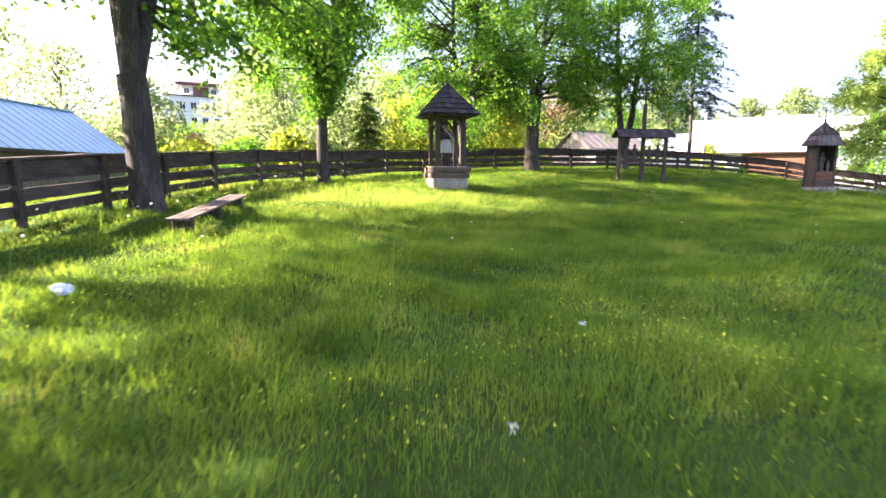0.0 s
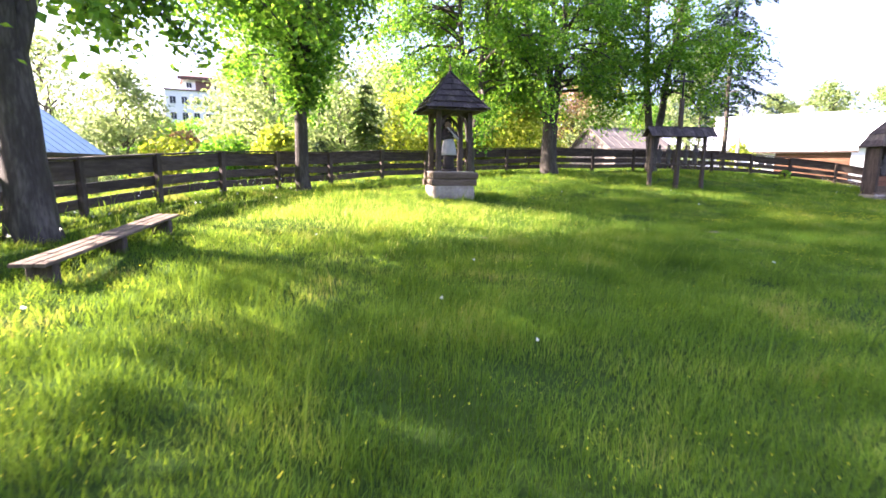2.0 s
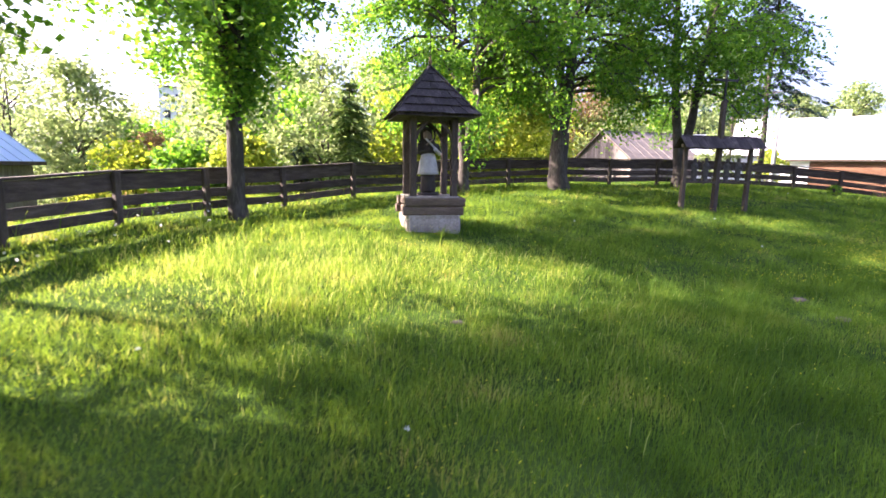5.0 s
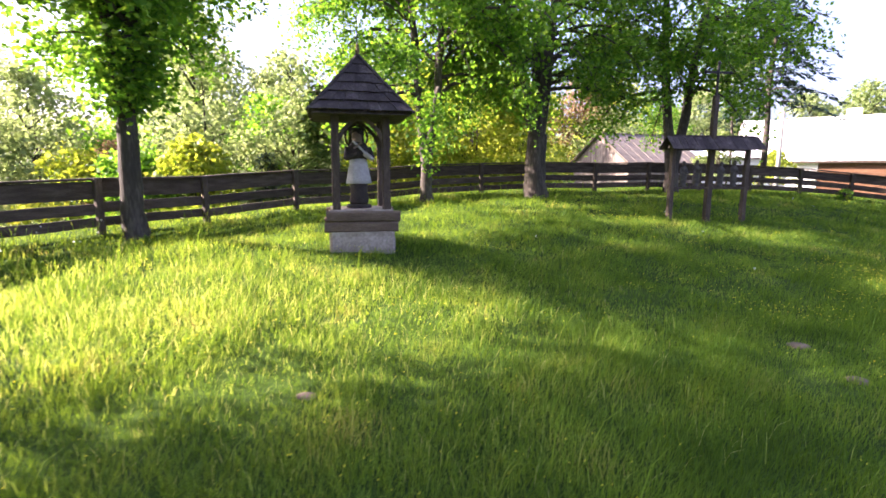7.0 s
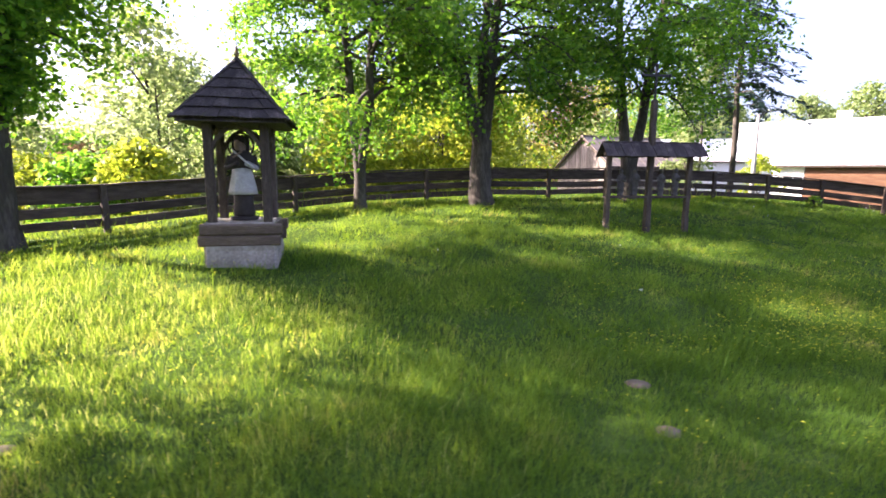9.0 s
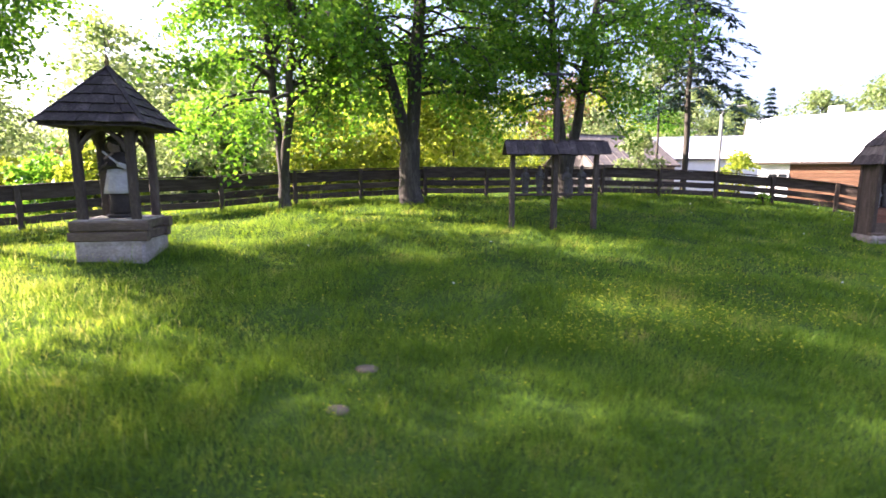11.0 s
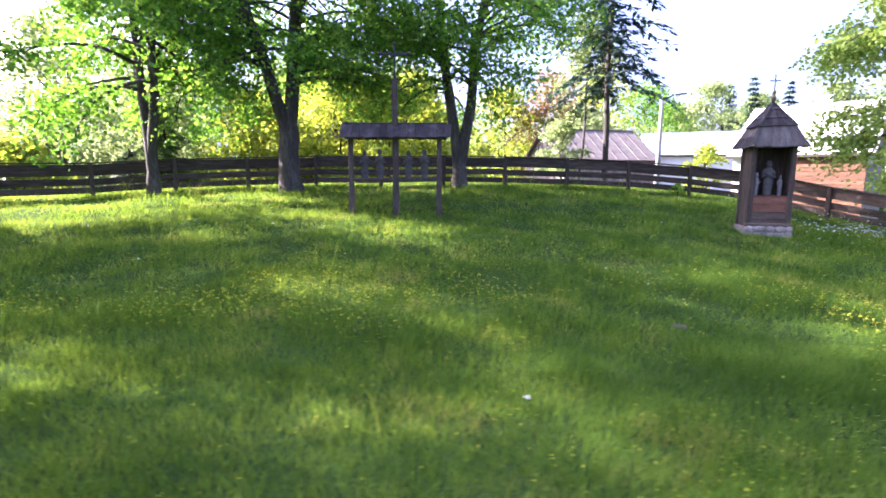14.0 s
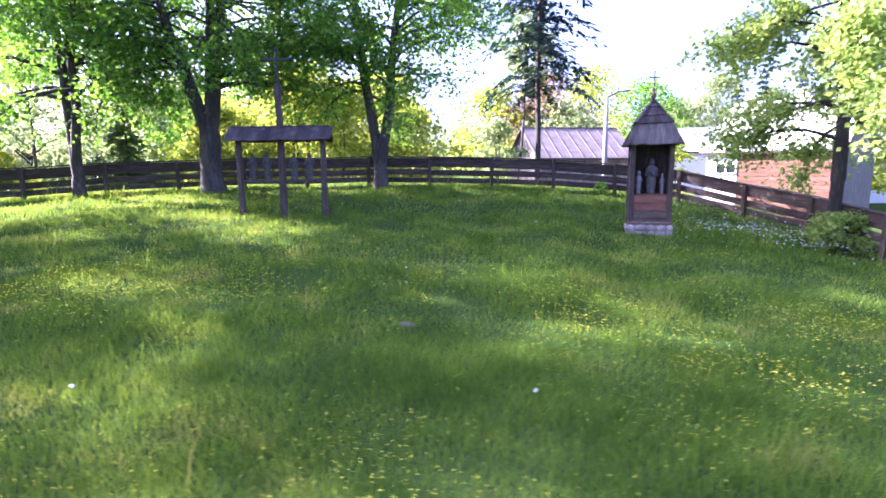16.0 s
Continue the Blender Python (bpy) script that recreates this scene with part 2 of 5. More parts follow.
def turned(bm, profile, sides=12, base=(0, 0, 0), squash=1.0, mat=None, lean=(0, 0)):
    """A lathe form: rows of (radius, z), oval where squash differs from 1."""
    base, loops = Vector(base), []
    z0 = profile[0][1]
    for r, z in profile:
        o = base + Vector((lean[0] * (z - z0), lean[1] * (z - z0), z))
        loops.append([bm.verts.new(o + Vector((r * math.cos(2 * math.pi * i / sides), r * squash * math.sin(2 * math.pi * i / sides), 0))) for i in range(sides)])
    for j, (q, r) in enumerate(zip(loops, loops[1:])):
        for i in range(sides):
            f = bm.faces.new((q[i], q[(i + 1) % sides], r[(i + 1) % sides], r[i]))
            f.smooth = True
            f.material_index = mat[j] if mat else 0
    bm.faces.new(loops[0][::-1]).material_index = mat[0] if mat else 0
    bm.faces.new(loops[-1]).material_index = mat[-1] if mat else 0
    return bm


def tubes(lines, sides=7):
    """Tapered limbs: each line is (points (n, 3), radii (n,))."""
    vs, fs, base = [], [], 0
    ang = np.linspace(0, 2 * np.pi, sides, endpoint=False)
    for pts, rad in lines:
        pts, rad = np.asarray(pts, float), np.asarray(rad, float)
        d = np.gradient(pts, axis=0)
        d /= np.linalg.norm(d, axis=1)[:, None] + 1e-9
        ref = np.where(np.abs(d[:, 2:3]) > 0.9, np.array([[1.0, 0, 0]]), np.array([[0, 0, 1.0]]))
        s = np.cross(d, ref)
        s /= np.linalg.norm(s, axis=1)[:, None] + 1e-9
        u = np.cross(s, d)
        ring = pts[:, None, :] + rad[:, None, None] * (np.cos(ang)[None, :, None] * s[:, None, :] + np.sin(ang)[None, :, None] * u[:, None, :])
        vs.append(ring.reshape(-1, 3))
        n = len(pts)
        i, j = np.meshgrid(np.arange(n - 1), np.arange(sides), indexing="ij")
        a = base + i * sides + j
        b = base + i * sides + (j + 1) % sides
        fs.append(np.stack([a, b, b + sides, a + sides], -1).reshape(-1, 4))
        base += n * sides
    return np.concatenate(vs), np.concatenate(fs)


def leaves(centres, size, rng, droop=0.35, aspect=0.8, flat=0.6):
    """Small folded rhombs, one for each centre, in mixed directions."""
    n = len(centres)
    az = rng.uniform(0, 2 * np.pi, n)
    el = rng.normal(-droop, 0.5, n)
    d = np.stack([np.cos(az) * np.cos(el), np.sin(az) * np.cos(el), np.sin(el)], -1)
    nrm = rng.normal(0, 1, (n, 3)) * np.array([1, 1, 1 - flat]) + np.array([0, 0, flat * 1.5])
    s = np.cross(d, nrm)
    s /= np.linalg.norm(s, axis=1)[:, None] + 1e-9
    up = np.cross(s, d)
    L = size * rng.uniform(0.65, 1.3, n)[:, None]
    W = L * aspect * 0.5
    v = np.stack([centres, centres + d * L * 0.45 + s * W + up * L * 0.1, centres + d * L, centres + d * L * 0.45 - s * W + up * L * 0.1], 1)
    idx = np.arange(n)[:, None] * 4
    return v.reshape(-1, 3), np.concatenate([idx + [0, 1, 2], idx + [0, 2, 3]])


# ------------------------------------------------------------------ ground
def smooth(a, b, v):
    f = np.clip((v - a) / (b - a), 0, 1)
    return f * f * (3 - 2 * f)


def vnoise(x, y, cell, seed):
    """Smooth lattice noise from 0 to 1."""
    tab = np.random.default_rng(seed).uniform(0, 1, (128, 128))
    u, v = np.asarray(x, float) / cell, np.asarray(y, float) / cell
    i, j = np.floor(u).astype(int), np.floor(v).astype(int)
    f, g = u - i, v - j
    f, g = f * f * (3 - 2 * f), g * g * (3 - 2 * g)
    i0, i1, j0, j1 = i % 128, (i + 1) % 128, j % 128, (j + 1) % 128
    return (tab[i0, j0] * (1 - f) + tab[i1, j0] * f) * (1 - g) + (tab[i0, j1] * (1 - f) + tab[i1, j1] * f) * g


# the fence runs round the knoll; its last points, behind the walk, only close the loop
FENCE = [(-6.2, 1.2), (-6.75, 3.3), (-7.0, 5.5), (-7.08, 7.6), (-7.06, 9.7), (-6.98, 11.8), (-6.68, 13.8), (-6.05, 15.7), (-5.2, 17.55), (-4.05, 19.5), (-2.55, 21.5),
         (-0.95, 23.2), (0.8, 24.75), (2.75, 26.0), (4.95, 26.85), (7.2, 27.5), (9.45, 28.1), (11.7, 28.65), (14.0, 29.15), (16.3, 29.5), (18.5, 29.6), (20.6, 29.1),
         (22.3, 27.85), (23.4, 26.0), (24.1, 23.9), (24.3, 21.6), (24.2, 19.4)]
LOOP = FENCE + [(22.5, 12.0), (17.0, 4.0), (8.0, -3.0), (-2.0, -4.0)]
MID = (8.0, 13.5)
_ang = np.array([math.atan2(y - MID[1], x - MID[0]) for x, y in LOOP])
_rad = np.array([math.hypot(x - MID[0], y - MID[1]) for x, y in LOOP])
_srt = np.argsort(_ang)


def knoll(x, y):
    u, v = np.clip(x, -8.5, 25) - 6, np.clip(y, -2, 30.5) - 15
    return (-0.348768 - 0.036069 * u + 0.075754 * v + 0.000778 * u * u - 0.002983 * u * v + 0.003987 * v * v
            - 0.000011 * u ** 3 - 0.000308 * u * u * v + 0.000379 * u * v * v - 0.000136 * v ** 3)


def outside(x, y):
    """How far a place lies beyond the fence, in metres, seen from the middle of the knoll."""
    dx, dy = np.asarray(x, float) - MID[0], np.asarray(y, float) - MID[1]
    return np.hypot(dx, dy) - np.interp(np.arctan2(dy, dx), _ang[_srt], _rad[_srt], period=2 * np.pi)


def height(x, y):
    x, y = np.asarray(x, float), np.asarray(y, float)
    u = outside(x, y)
    far = np.hypot(x, y)
    z = knoll(x, y)
    low = -2.6 + 0.4 * np.sin(x * 0.11) + 0.4 * np.sin(y * 0.09 + 1)
    z = z + (low - z) * smooth(0.7, 13, u) * smooth(-6, 8, y)
    z = z + 8.0 * smooth(65, 150, far) * smooth(-10, 30, y)
    return z + (0.09 * (vnoise(x, y, 1.4, 11) - 0.5) + 0.05 * (vnoise(x, y, 0.75, 12) - 0.5)) * smooth(160, 60, far) + 0.015 * np.sin(x * 1.1 - y * 2.7)


def hgt(x, y):
    return float(height(np.array([x]), np.array([y]))[0])


def grid_axis(lo, hi, step, far):
    a = list(np.arange(lo, hi + step, step))
    s = step
    while a[-1] < far:
        s *= 1.25
        a.append(a[-1] + s)
    s = step
    while a[0] > -far:
        s *= 1.25
        a.insert(0, a[0] - s)
    return np.array(a)


gx, gy = grid_axis(-14, 30, 0.3, 1500), grid_axis(-5, 34, 0.3, 1500)
X, Y = np.meshgrid(gx, gy, indexing="ij")
gv = np.stack([X, Y, height(X, Y)], -1).reshape(-1, 3)
gi, gj = np.meshgrid(np.arange(len(gx) - 1), np.arange(len(gy) - 1), indexing="ij")
ga = gi * len(gy) + gj
ground = put("ground", mesh_np("ground", gv, [np.stack([ga, ga + len(gy), ga + len(gy) + 1, ga + 1], -1).reshape(-1, 4)]), M_GROUND)
tagged(ground, "green meadow ground on a gentle knoll, dropping away beyond the fence", "ground", kind="structure")

# ------------------------------------------------------------------ fence
def build_fence():
    f = thing("wooden_fence", pose(0, 0, 0), "dark weathered board fence with three wide rails on square posts", "fence")
    rng = random.Random(4)
    H = 1.08
    for i, (x, y) in enumerate(FENCE):
        bm = bmesh.new()
        z = hgt(x, y)
        q = FENCE[min(i + 1, len(FENCE) - 1)]
        p = FENCE[max(i - 1, 0)]
        d = Vector((q[0] - p[0], q[1] - p[1], 0)).normalized()
        n = Vector((d.y, -d.x, 0)) * 0.075
        beam(bm, (x + n.x, y + n.y, z - 0.3), (x + n.x + rng.uniform(-.02, .02), y + n.y, z + H + 0.02), 0.13, 0.13, 0.014, up=d, seed=i)
        part("post", bm, M_POST, f)
    for i, (a, b) in enumerate(zip(FENCE, FENCE[1:])):
        za, zb = hgt(*a), hgt(*b)
        for j, (lo, hi) in enumerate(((0.13, 0.32), (0.40, 0.61), (0.70, 1.05))):
            bm = bmesh.new()
            o = rng.uniform(-0.015, 0.015)
            beam(bm, (*a, za + (lo + hi) / 2 + o), (*b, zb + (lo + hi) / 2 + o + rng.uniform(-.015, .015)), 0.045, hi - lo, 0.008, seed=i * 7 + j, rings=4, wob=0.006)
            part("board", bm, M_FENCE, f)
        bm = bmesh.new()
        beam(bm, (*a, za + H + 0.0), (*b, zb + H + 0.0), 0.2, 0.045, 0.01, seed=i, rings=4, wob=0.006)
        part("cap_board", bm, M_FENCE, f, "weathered capping board")


build_fence()

# ------------------------------------------------------------------ shrine with the standing figure
def shingled_face(parent, a0, a1, apex, courses, wide, thick, seed, flare=0.0, top=0.0):
    """Rows of shingles over one roof slope, from the eave a0-a1 up to the apex (or up to a share of it)."""
    a0, a1, apex = Vector(a0), Vector(a1), Vector(apex)
    rng = random.Random(seed)
    n = (a1 - a0).cross(apex - a0).normalized()
    if n.z < 0:
        n = -n
    for c in range(courses):
        f0, f1 = c / courses * (1 - top), min(1.0, (c + 1.22) / courses) * (1 - top)
        l0, r0 = a0.lerp(apex, f0), a1.lerp(apex, f0)
        l1, r1 = a0.lerp(apex, f1), a1.lerp(apex, f1)
        lift0, lift1 = n * (thick * 2.1), n * (thick * 0.5)
        if flare:
            k = flare * (1 - f0) ** 3
            l0, r0 = l0 + Vector((0, 0, k)), r0 + Vector((0, 0, k))
        count = max(1, round((r0 - l0).length / wide))
        cuts = [0.0] + sorted((i + rng.uniform(-0.2, 0.2)) / count for i in range(1, count)) + [1.0]
        for u, v in zip(cuts, cuts[1:]):
            g = 0.004 / max((r0 - l0).length, 0.05)
            bm = bmesh.new()
            drop = n * rng.uniform(-0.004, 0.006) + (l0 - l1) * rng.uniform(-0.03, 0.05)
            e = [l0.lerp(r0, u + g) + lift0 + drop, l0.lerp(r0, v - g) + lift0 + drop, l1.lerp(r1, v - g) + lift1, l1.lerp(r1, u + g) + lift1]
            t = [bm.verts.new(p) for p in e]
            w = [bm.verts.new(p - n * thick) for p in e]
            bm.faces.new(t)
            bm.faces.new(w[::-1])
            for i in range(4):
                bm.faces.new((t[i], w[i], w[(i + 1) % 4], t[(i + 1) % 4]))
            part("shingle", bm, M_SHINGLE, parent)


def finial(parent, x, y, z, ball, cross):
    bm = bmesh.new()
    turned(bm, [(0.05, -0.12), (0.035, 0), (0.03, 0.02), (ball * 0.8, 0.05), (ball, 0.05 + ball * 0.7), (ball * 0.8, 0.05 + ball * 1.4), (0.03, 0.06 + ball * 1.7),
                (ball * 0.55, 0.07 + ball * 2), (ball * 0.65, 0.07 + ball * 2.4), (ball * 0.5, 0.07 + ball * 2.8), (0.015, 0.08 + ball * 3.2)], 12, (x, y, z))
    part("finial", bm, M_BRASS, parent, "turned finial with a ball")
    bm = bmesh.new()
    zt = z + 0.06 + ball * 3
    w = 0.035 if ball > 0.05 else 0.018
    beam(bm, (x, y, zt), (x, y, zt + cross), w, w * 0.7, 0.004)
    if ball > 0.05:
        beam(bm, (x - cross * 0.33, y, zt + cross * 0.62), (x + cross * 0.33, y, zt + cross * 0.62), w, w * 0.7, 0.004)
    part("cross", bm, M_IRON, parent, "thin iron cross")


def build_shrine(m):
    """Four posts on a log-topped stone plinth, a steep shingled pyramid roof."""
    s = thing("pillar_shrine", m, "open wooden shrine with shingled pyramid roof on a whitewashed plinth", "shrine")
    h = 0.61
    plinth = part("plinth", beam(bmesh.new(), (0, 0, -0.35), (0, 0, 0.38), 2 * h + 0.02, 2 * h + 0.02, 0.05, up=(0, 1, 0), rings=8, wob=0.012, seed=2), M_STONE, s, "whitewashed rubble plinth")
    for c, z in enumerate((0.47, 0.67)):
        for sgn in (-1, 1):
            bm = bmesh.new()
            if c == 0:
                beam(bm, (-h - 0.10, sgn * (h - 0.09), z), (h + 0.07, sgn * (h - 0.09), z), 0.2, 0.19, 0.03, seed=c)
            else:
                beam(bm, (-h - 0.06, sgn * (h - 0.09), z), (h + 0.11, sgn * (h - 0.09), z), 0.21, 0.2, 0.03, seed=c + 4)
            part("log", bm, M_BEAM, s, "grey squared log")
            bm = bmesh.new()
            beam(bm, (sgn * (h - 0.09), -h + 0.2, z + 0.005), (sgn * (h - 0.09), h - 0.2, z + 0.005), 0.19, 0.185, 0.03, seed=c + 8)
            part("log", bm, M_BEAM, s, "grey squared log")
    bm = bmesh.new()
    beam(bm, (-h + 0.02, 0, 0.775), (h - 0.02, 0, 0.775), 2 * h - 0.04, 0.05, 0.012)
    part("slab", bm, M_STONE, s, "pale stone slab")
    p, top = 0.47, 2.54
    for i, (sx, sy) in enumerate(((-1, -1), (1, -1), (1, 1), (-1, 1))):
        bm = bmesh.new()
        beam(bm, (sx * p, sy * p, 0.78), (sx * p, sy * p, top), 0.15, 0.15, 0.018, up=(0, 1, 0), seed=i)
        part("post", bm, M_POST, s)
    for i in range(4):
        r = Matrix.Rotation(i * math.pi / 2, 4, "Z")
        bm = bmesh.new()
        beam(bm, r @ Vector((-p - 0.12, -p, top + 0.07)), r @ Vector((p + 0.12, -p, top + 0.07)), 0.14, 0.15, 0.015, seed=i + 20)
        part("top_beam", bm, M_POST, s)
        for sgn in (-1, 1):
            bm = bmesh.new()
            pts = [(sgn * (p - 0.04), 2.06), (sgn * (p - 0.13), 2.25), (sgn * (p - 0.29), 2.42), (sgn * (p - 0.47), 2.52)]
            for (xa, za), (xb, zb) in zip(pts, pts[1:]):
                beam(bm, r @ Vector((xa, -p, za)), r @ Vector((xb, -p, zb)), 0.07, 0.085, 0.01, up=r @ Vector((0, 1, 0)), rings=1, wob=0)
            part("brace", bm, M_POST, s, "curved corner brace")
    e, ez, az = 0.93, 2.54, 3.70
    roof = part("roof", bmesh.new(), M_SHINGLE, s, "dark shingled pyramid roof")
    bm = bmesh.new()
    c = [bm.verts.new((sx * (e - 0.05), sy * (e - 0.05), ez - 0.01)) for sx, sy in ((-1, -1), (1, -1), (1, 1), (-1, 1))]
    a = bm.verts.new((0, 0, az - 0.04))
    bm.faces.new(c[::-1])
    for i in range(4):
        bm.faces.new((c[i], c[(i + 1) % 4], a))
    bm.to_mesh(roof.data)
    bm.free()
    for i in range(4):
        r = Matrix.Rotation(i * math.pi / 2, 4, "Z")
        shingled_face(roof, r @ Vector((-e, -e, ez)), r @ Vector((e, -e, ez)), (0, 0, az), 6, 0.27, 0.018, 30 + i, flare=0.04)
        bm = bmesh.new()
        beam(bm, r @ Vector((-e, -e, ez + 0.03)), (0, 0, az + 0.03), 0.09, 0.035, 0.008, seed=i)
        part("hip_board", bm, M_SHINGLE, roof)
    finial(s, 0, 0, az + 0.02, 0.045, 0.6)
    return s


SHRINE_M = pose(0.05, 17.80, 0.10, 0, 0, 15.3)
build_shrine(SHRINE_M)


def build_saint(m):
    """The painted standing figure, one plain form: dark skirt, pale surplice, dark cape, head with a cap."""
    bm = bmesh.new()
    turned(bm, [(0.21, 0.0), (0.21, 0.05), (0.17, 0.06)], 14, mat=[0, 0])
    turned(bm, [(0.15, 0.06), (0.165, 0.1), (0.145, 0.3), (0.15, 0.47)], 14, squash=0.8, mat=[0, 0, 0])
    skirt = turned(bmesh.new(), [(0.215, 0.40), (0.205, 0.47), (0.18, 0.60), (0.15, 0.74), (0.135, 0.84)], 40, squash=0.78, mat=[1, 1, 1, 1])
    for v in skirt.verts:
        a = math.atan2(v.co.y, v.co.x)
        v.co.xy *= 1 + 0.05 * math.sin(a * 10) * (0.84 - v.co.z) / 0.44
    me0 = bpy.data.meshes.new("statue_skirt")
    skirt.to_mesh(me0)
    skirt.free()
    bm.from_mesh(me0)
    turned(bm, [(0.14, 0.78), (0.185, 0.86), (0.195, 0.96), (0.12, 1.06), (0.06, 1.09)], 14, squash=0.72, mat=[0, 0, 0, 0])
    turned(bm, [(0.05, 1.04), (0.08, 1.1), (0.085, 1.16), (0.06, 1.23), (0.02, 1.25)], 12, mat=[2, 2, 2, 2], lean=(-0.2, -0.1))
    turned(bm, [(0.09, 1.19), (0.095, 1.22), (0.085, 1.27), (0.03, 1.29)], 8, base=(-0.02, 0.01, 0), mat=[0, 0, 0])
    for i in range(20):
        a0, a1 = 2 * math.pi * i / 20, 2 * math.pi * (i + 1) / 20
        beam(bm, (0.19 * math.cos(a0), 0.1, 1.16 + 0.19 * math.sin(a0)), (0.19 * math.cos(a1), 0.1, 1.16 + 0.19 * math.sin(a1)), 0.03, 0.03, 0.006, up=(0, 1, 0), rings=1, wob=0, mat=0)
    beam(bm, (0, 0.1, 1.02), (0, 0.1, 1.32), 0.26, 0.02, 0.004, up=(0, 1, 0), rings=1, wob=0, mat=0)
    for sg in (-1, 1):
        beam(bm, (sg * 0.17, 0, 0.98), (sg * 0.22, -0.06, 0.80), 0.09, 0.1, 0.03, rings=2, mat=0)
        beam(bm, (sg * 0.22, -0.06, 0.80), (sg * 0.06, -0.2, 0.88), 0.075, 0.08, 0.025, rings=2, mat=1 if sg > 0 else 0)
    beam(bm, (0.16, -0.22, 0.80), (-0.14, -0.2, 1.08), 0.035, 0.03, 0.008, mat=1)
    beam(bm, (-0.13, -0.21, 0.96), (0.0, -0.21, 1.06), 0.03, 0.03, 0.008, mat=2)
    me = bpy.data.meshes.new("statue")
    bm.to_mesh(me)
    bm.free()
    ob = put("statue", me, [M_DARKCLOTH, M_WHITECLOTH, M_FLESH])
    ob.matrix_world = m
    return tagged(ob, "painted wooden standing figure in pale surplice under the shrine roof", "statue")


build_saint(SHRINE_M @ pose(-0.02, 0.05, 0.80, 0, 0, 12) @ Matrix.Scale(1.2, 4))

# ------------------------------------------------------------------ roofed row of carved figures
C1, C2, C3 = Vector((8.03, 22.33, 0)), Vector((9.16, 22.54, 0)), Vector((10.32, 22.76, 0))
ROW_D = (C3 - C1).normalized()
ROW_M = Matrix.Translation((C2.x, C2.y, 0.25)) @ Matrix.Rotation(math.atan2(ROW_D.y, ROW_D.x), 4, "Z")


def build_row():
    s = thing("roofed_cross", ROW_M, "three weathered posts carrying a small board roof and a tall cross", "wayside cross")
    for i, (x, top, w) in enumerate(((-1.16, 2.12, 0.15), (0.02, 3.52, 0.17), (1.16, 2.12, 0.15))):
        bm = bmesh.new()
        beam(bm, (x, 0, -0.4), (x + (0.02 if i == 2 else 0), 0, top), w, w, 0.02, up=(0, 1, 0), rings=6, wob=0.008, seed=i, taper=0.86)
        part("post", bm, M_POST, s)
    bm = bmesh.new()
    beam(bm, (-1.25, 0, 0.95), (1.25, 0, 0.95), 0.13, 0.07, 0.012, seed=5)
    part("shelf_rail", bm, M_POST, s)
    bm = bmesh.new()
    beam(bm, (-1.30, 0, 2.10), (1.30, 0, 2.10), 0.11, 0.1, 0.012, seed=6)
    part("ridge_beam", bm, M_POST, s)
    roof = part("roof", beam(bmesh.new(), (-1.37, 0, 2.41), (1.37, 0, 2.41), 0.05, 0.05, 0.01), M_SHINGLE, s, "grey board gable roof")
    rng = random.Random(3)
    for sgn in (-1, 1):
        x = -1.40
        while x < 1.30:
            w = rng.uniform(0.14, 0.21)
            bm = bmesh.new()
            dz = rng.uniform(-0.012, 0.012)
            beam(bm, (x + w / 2, sgn * 0.36, 2.03 + dz), (x + w / 2, 0, 2.40), w - 0.006, 0.022, 0.004, up=(0, 0, 1), rings=1, wob=0.004, seed=int(x * 99))
            part("roof_board", bm, M_SHINGLE, roof)
            x += w
    bm = bmesh.new()
    beam(bm, (0.02, 0, 3.47), (0.02, 0, 4.40), 0.065, 0.05, 0.006)
    beam(bm, (-0.36, 0, 4.15), (0.40, 0, 4.15), 0.05, 0.065, 0.006)
    for dx, dz in ((-0.36, 4.15), (0.40, 4.15), (0.02, 4.40)):
        turned(bm, [(0.015, -0.06), (0.055, 0), (0.015, 0.06)], 8, (dx, 0, dz))
    part("metal_cross", bm, M_IRON, s, "ornate iron cross")


build_row()


def small_figure(m, h, label, mat, seed, name="statue"):
    """A small carved figure, one plain form on a block."""
    rng = random.Random(seed)
    bm = bmesh.new()
    k = h / 0.7
    turned(bm, [(0.09 * k, 0), (0.09 * k, 0.05 * k), (0.075 * k, 0.055 * k), (0.095 * k, 0.12 * k), (0.1 * k, 0.3 * k), (0.085 * k, 0.42 * k), (0.115 * k, 0.5 * k), (0.06 * k, 0.56 * k), (0.045 * k, 0.58 * k)], 12, squash=0.7)
    turned(bm, [(0.03 * k, 0.56 * k), (0.055 * k, 0.61 * k), (0.055 * k, 0.66 * k), (0.03 * k, 0.71 * k)], 10)
    for sg in (-1, 1):
        beam(bm, (sg * 0.1 * k, 0, 0.5 * k), (sg * (0.09 + rng.uniform(0, .04)) * k, -0.05 * k, 0.36 * k), 0.045 * k, 0.05 * k, 0.012 * k, rings=2)
        beam(bm, (sg * 0.1 * k, -0.05 * k, 0.37 * k), (sg * 0.02 * k, -0.1 * k, (0.42 + rng.uniform(-.03, .05)) * k), 0.04 * k, 0.045 * k, 0.012 * k, rings=2)
    me = bpy.data.meshes.new(name)
    bm.to_mesh(me)
    bm.free()
    ob = put(name, me, mat)
    ob.matrix_world = m
    return tagged(ob, label, "statue")


for i, x in enumerate((-0.80, -0.40, 0.36, 0.78)):
    tagged(small_figure(ROW_M @ pose(x, 0, 0.985, 0, 0, 0) @ Matrix.Diagonal((0.95, 0.9, 1, 1)), 0.72 + 0.03 * (i % 2), "grey weathered carved wooden figure standing on the rail", M_GREYWOOD, i), group="figures on the rail")

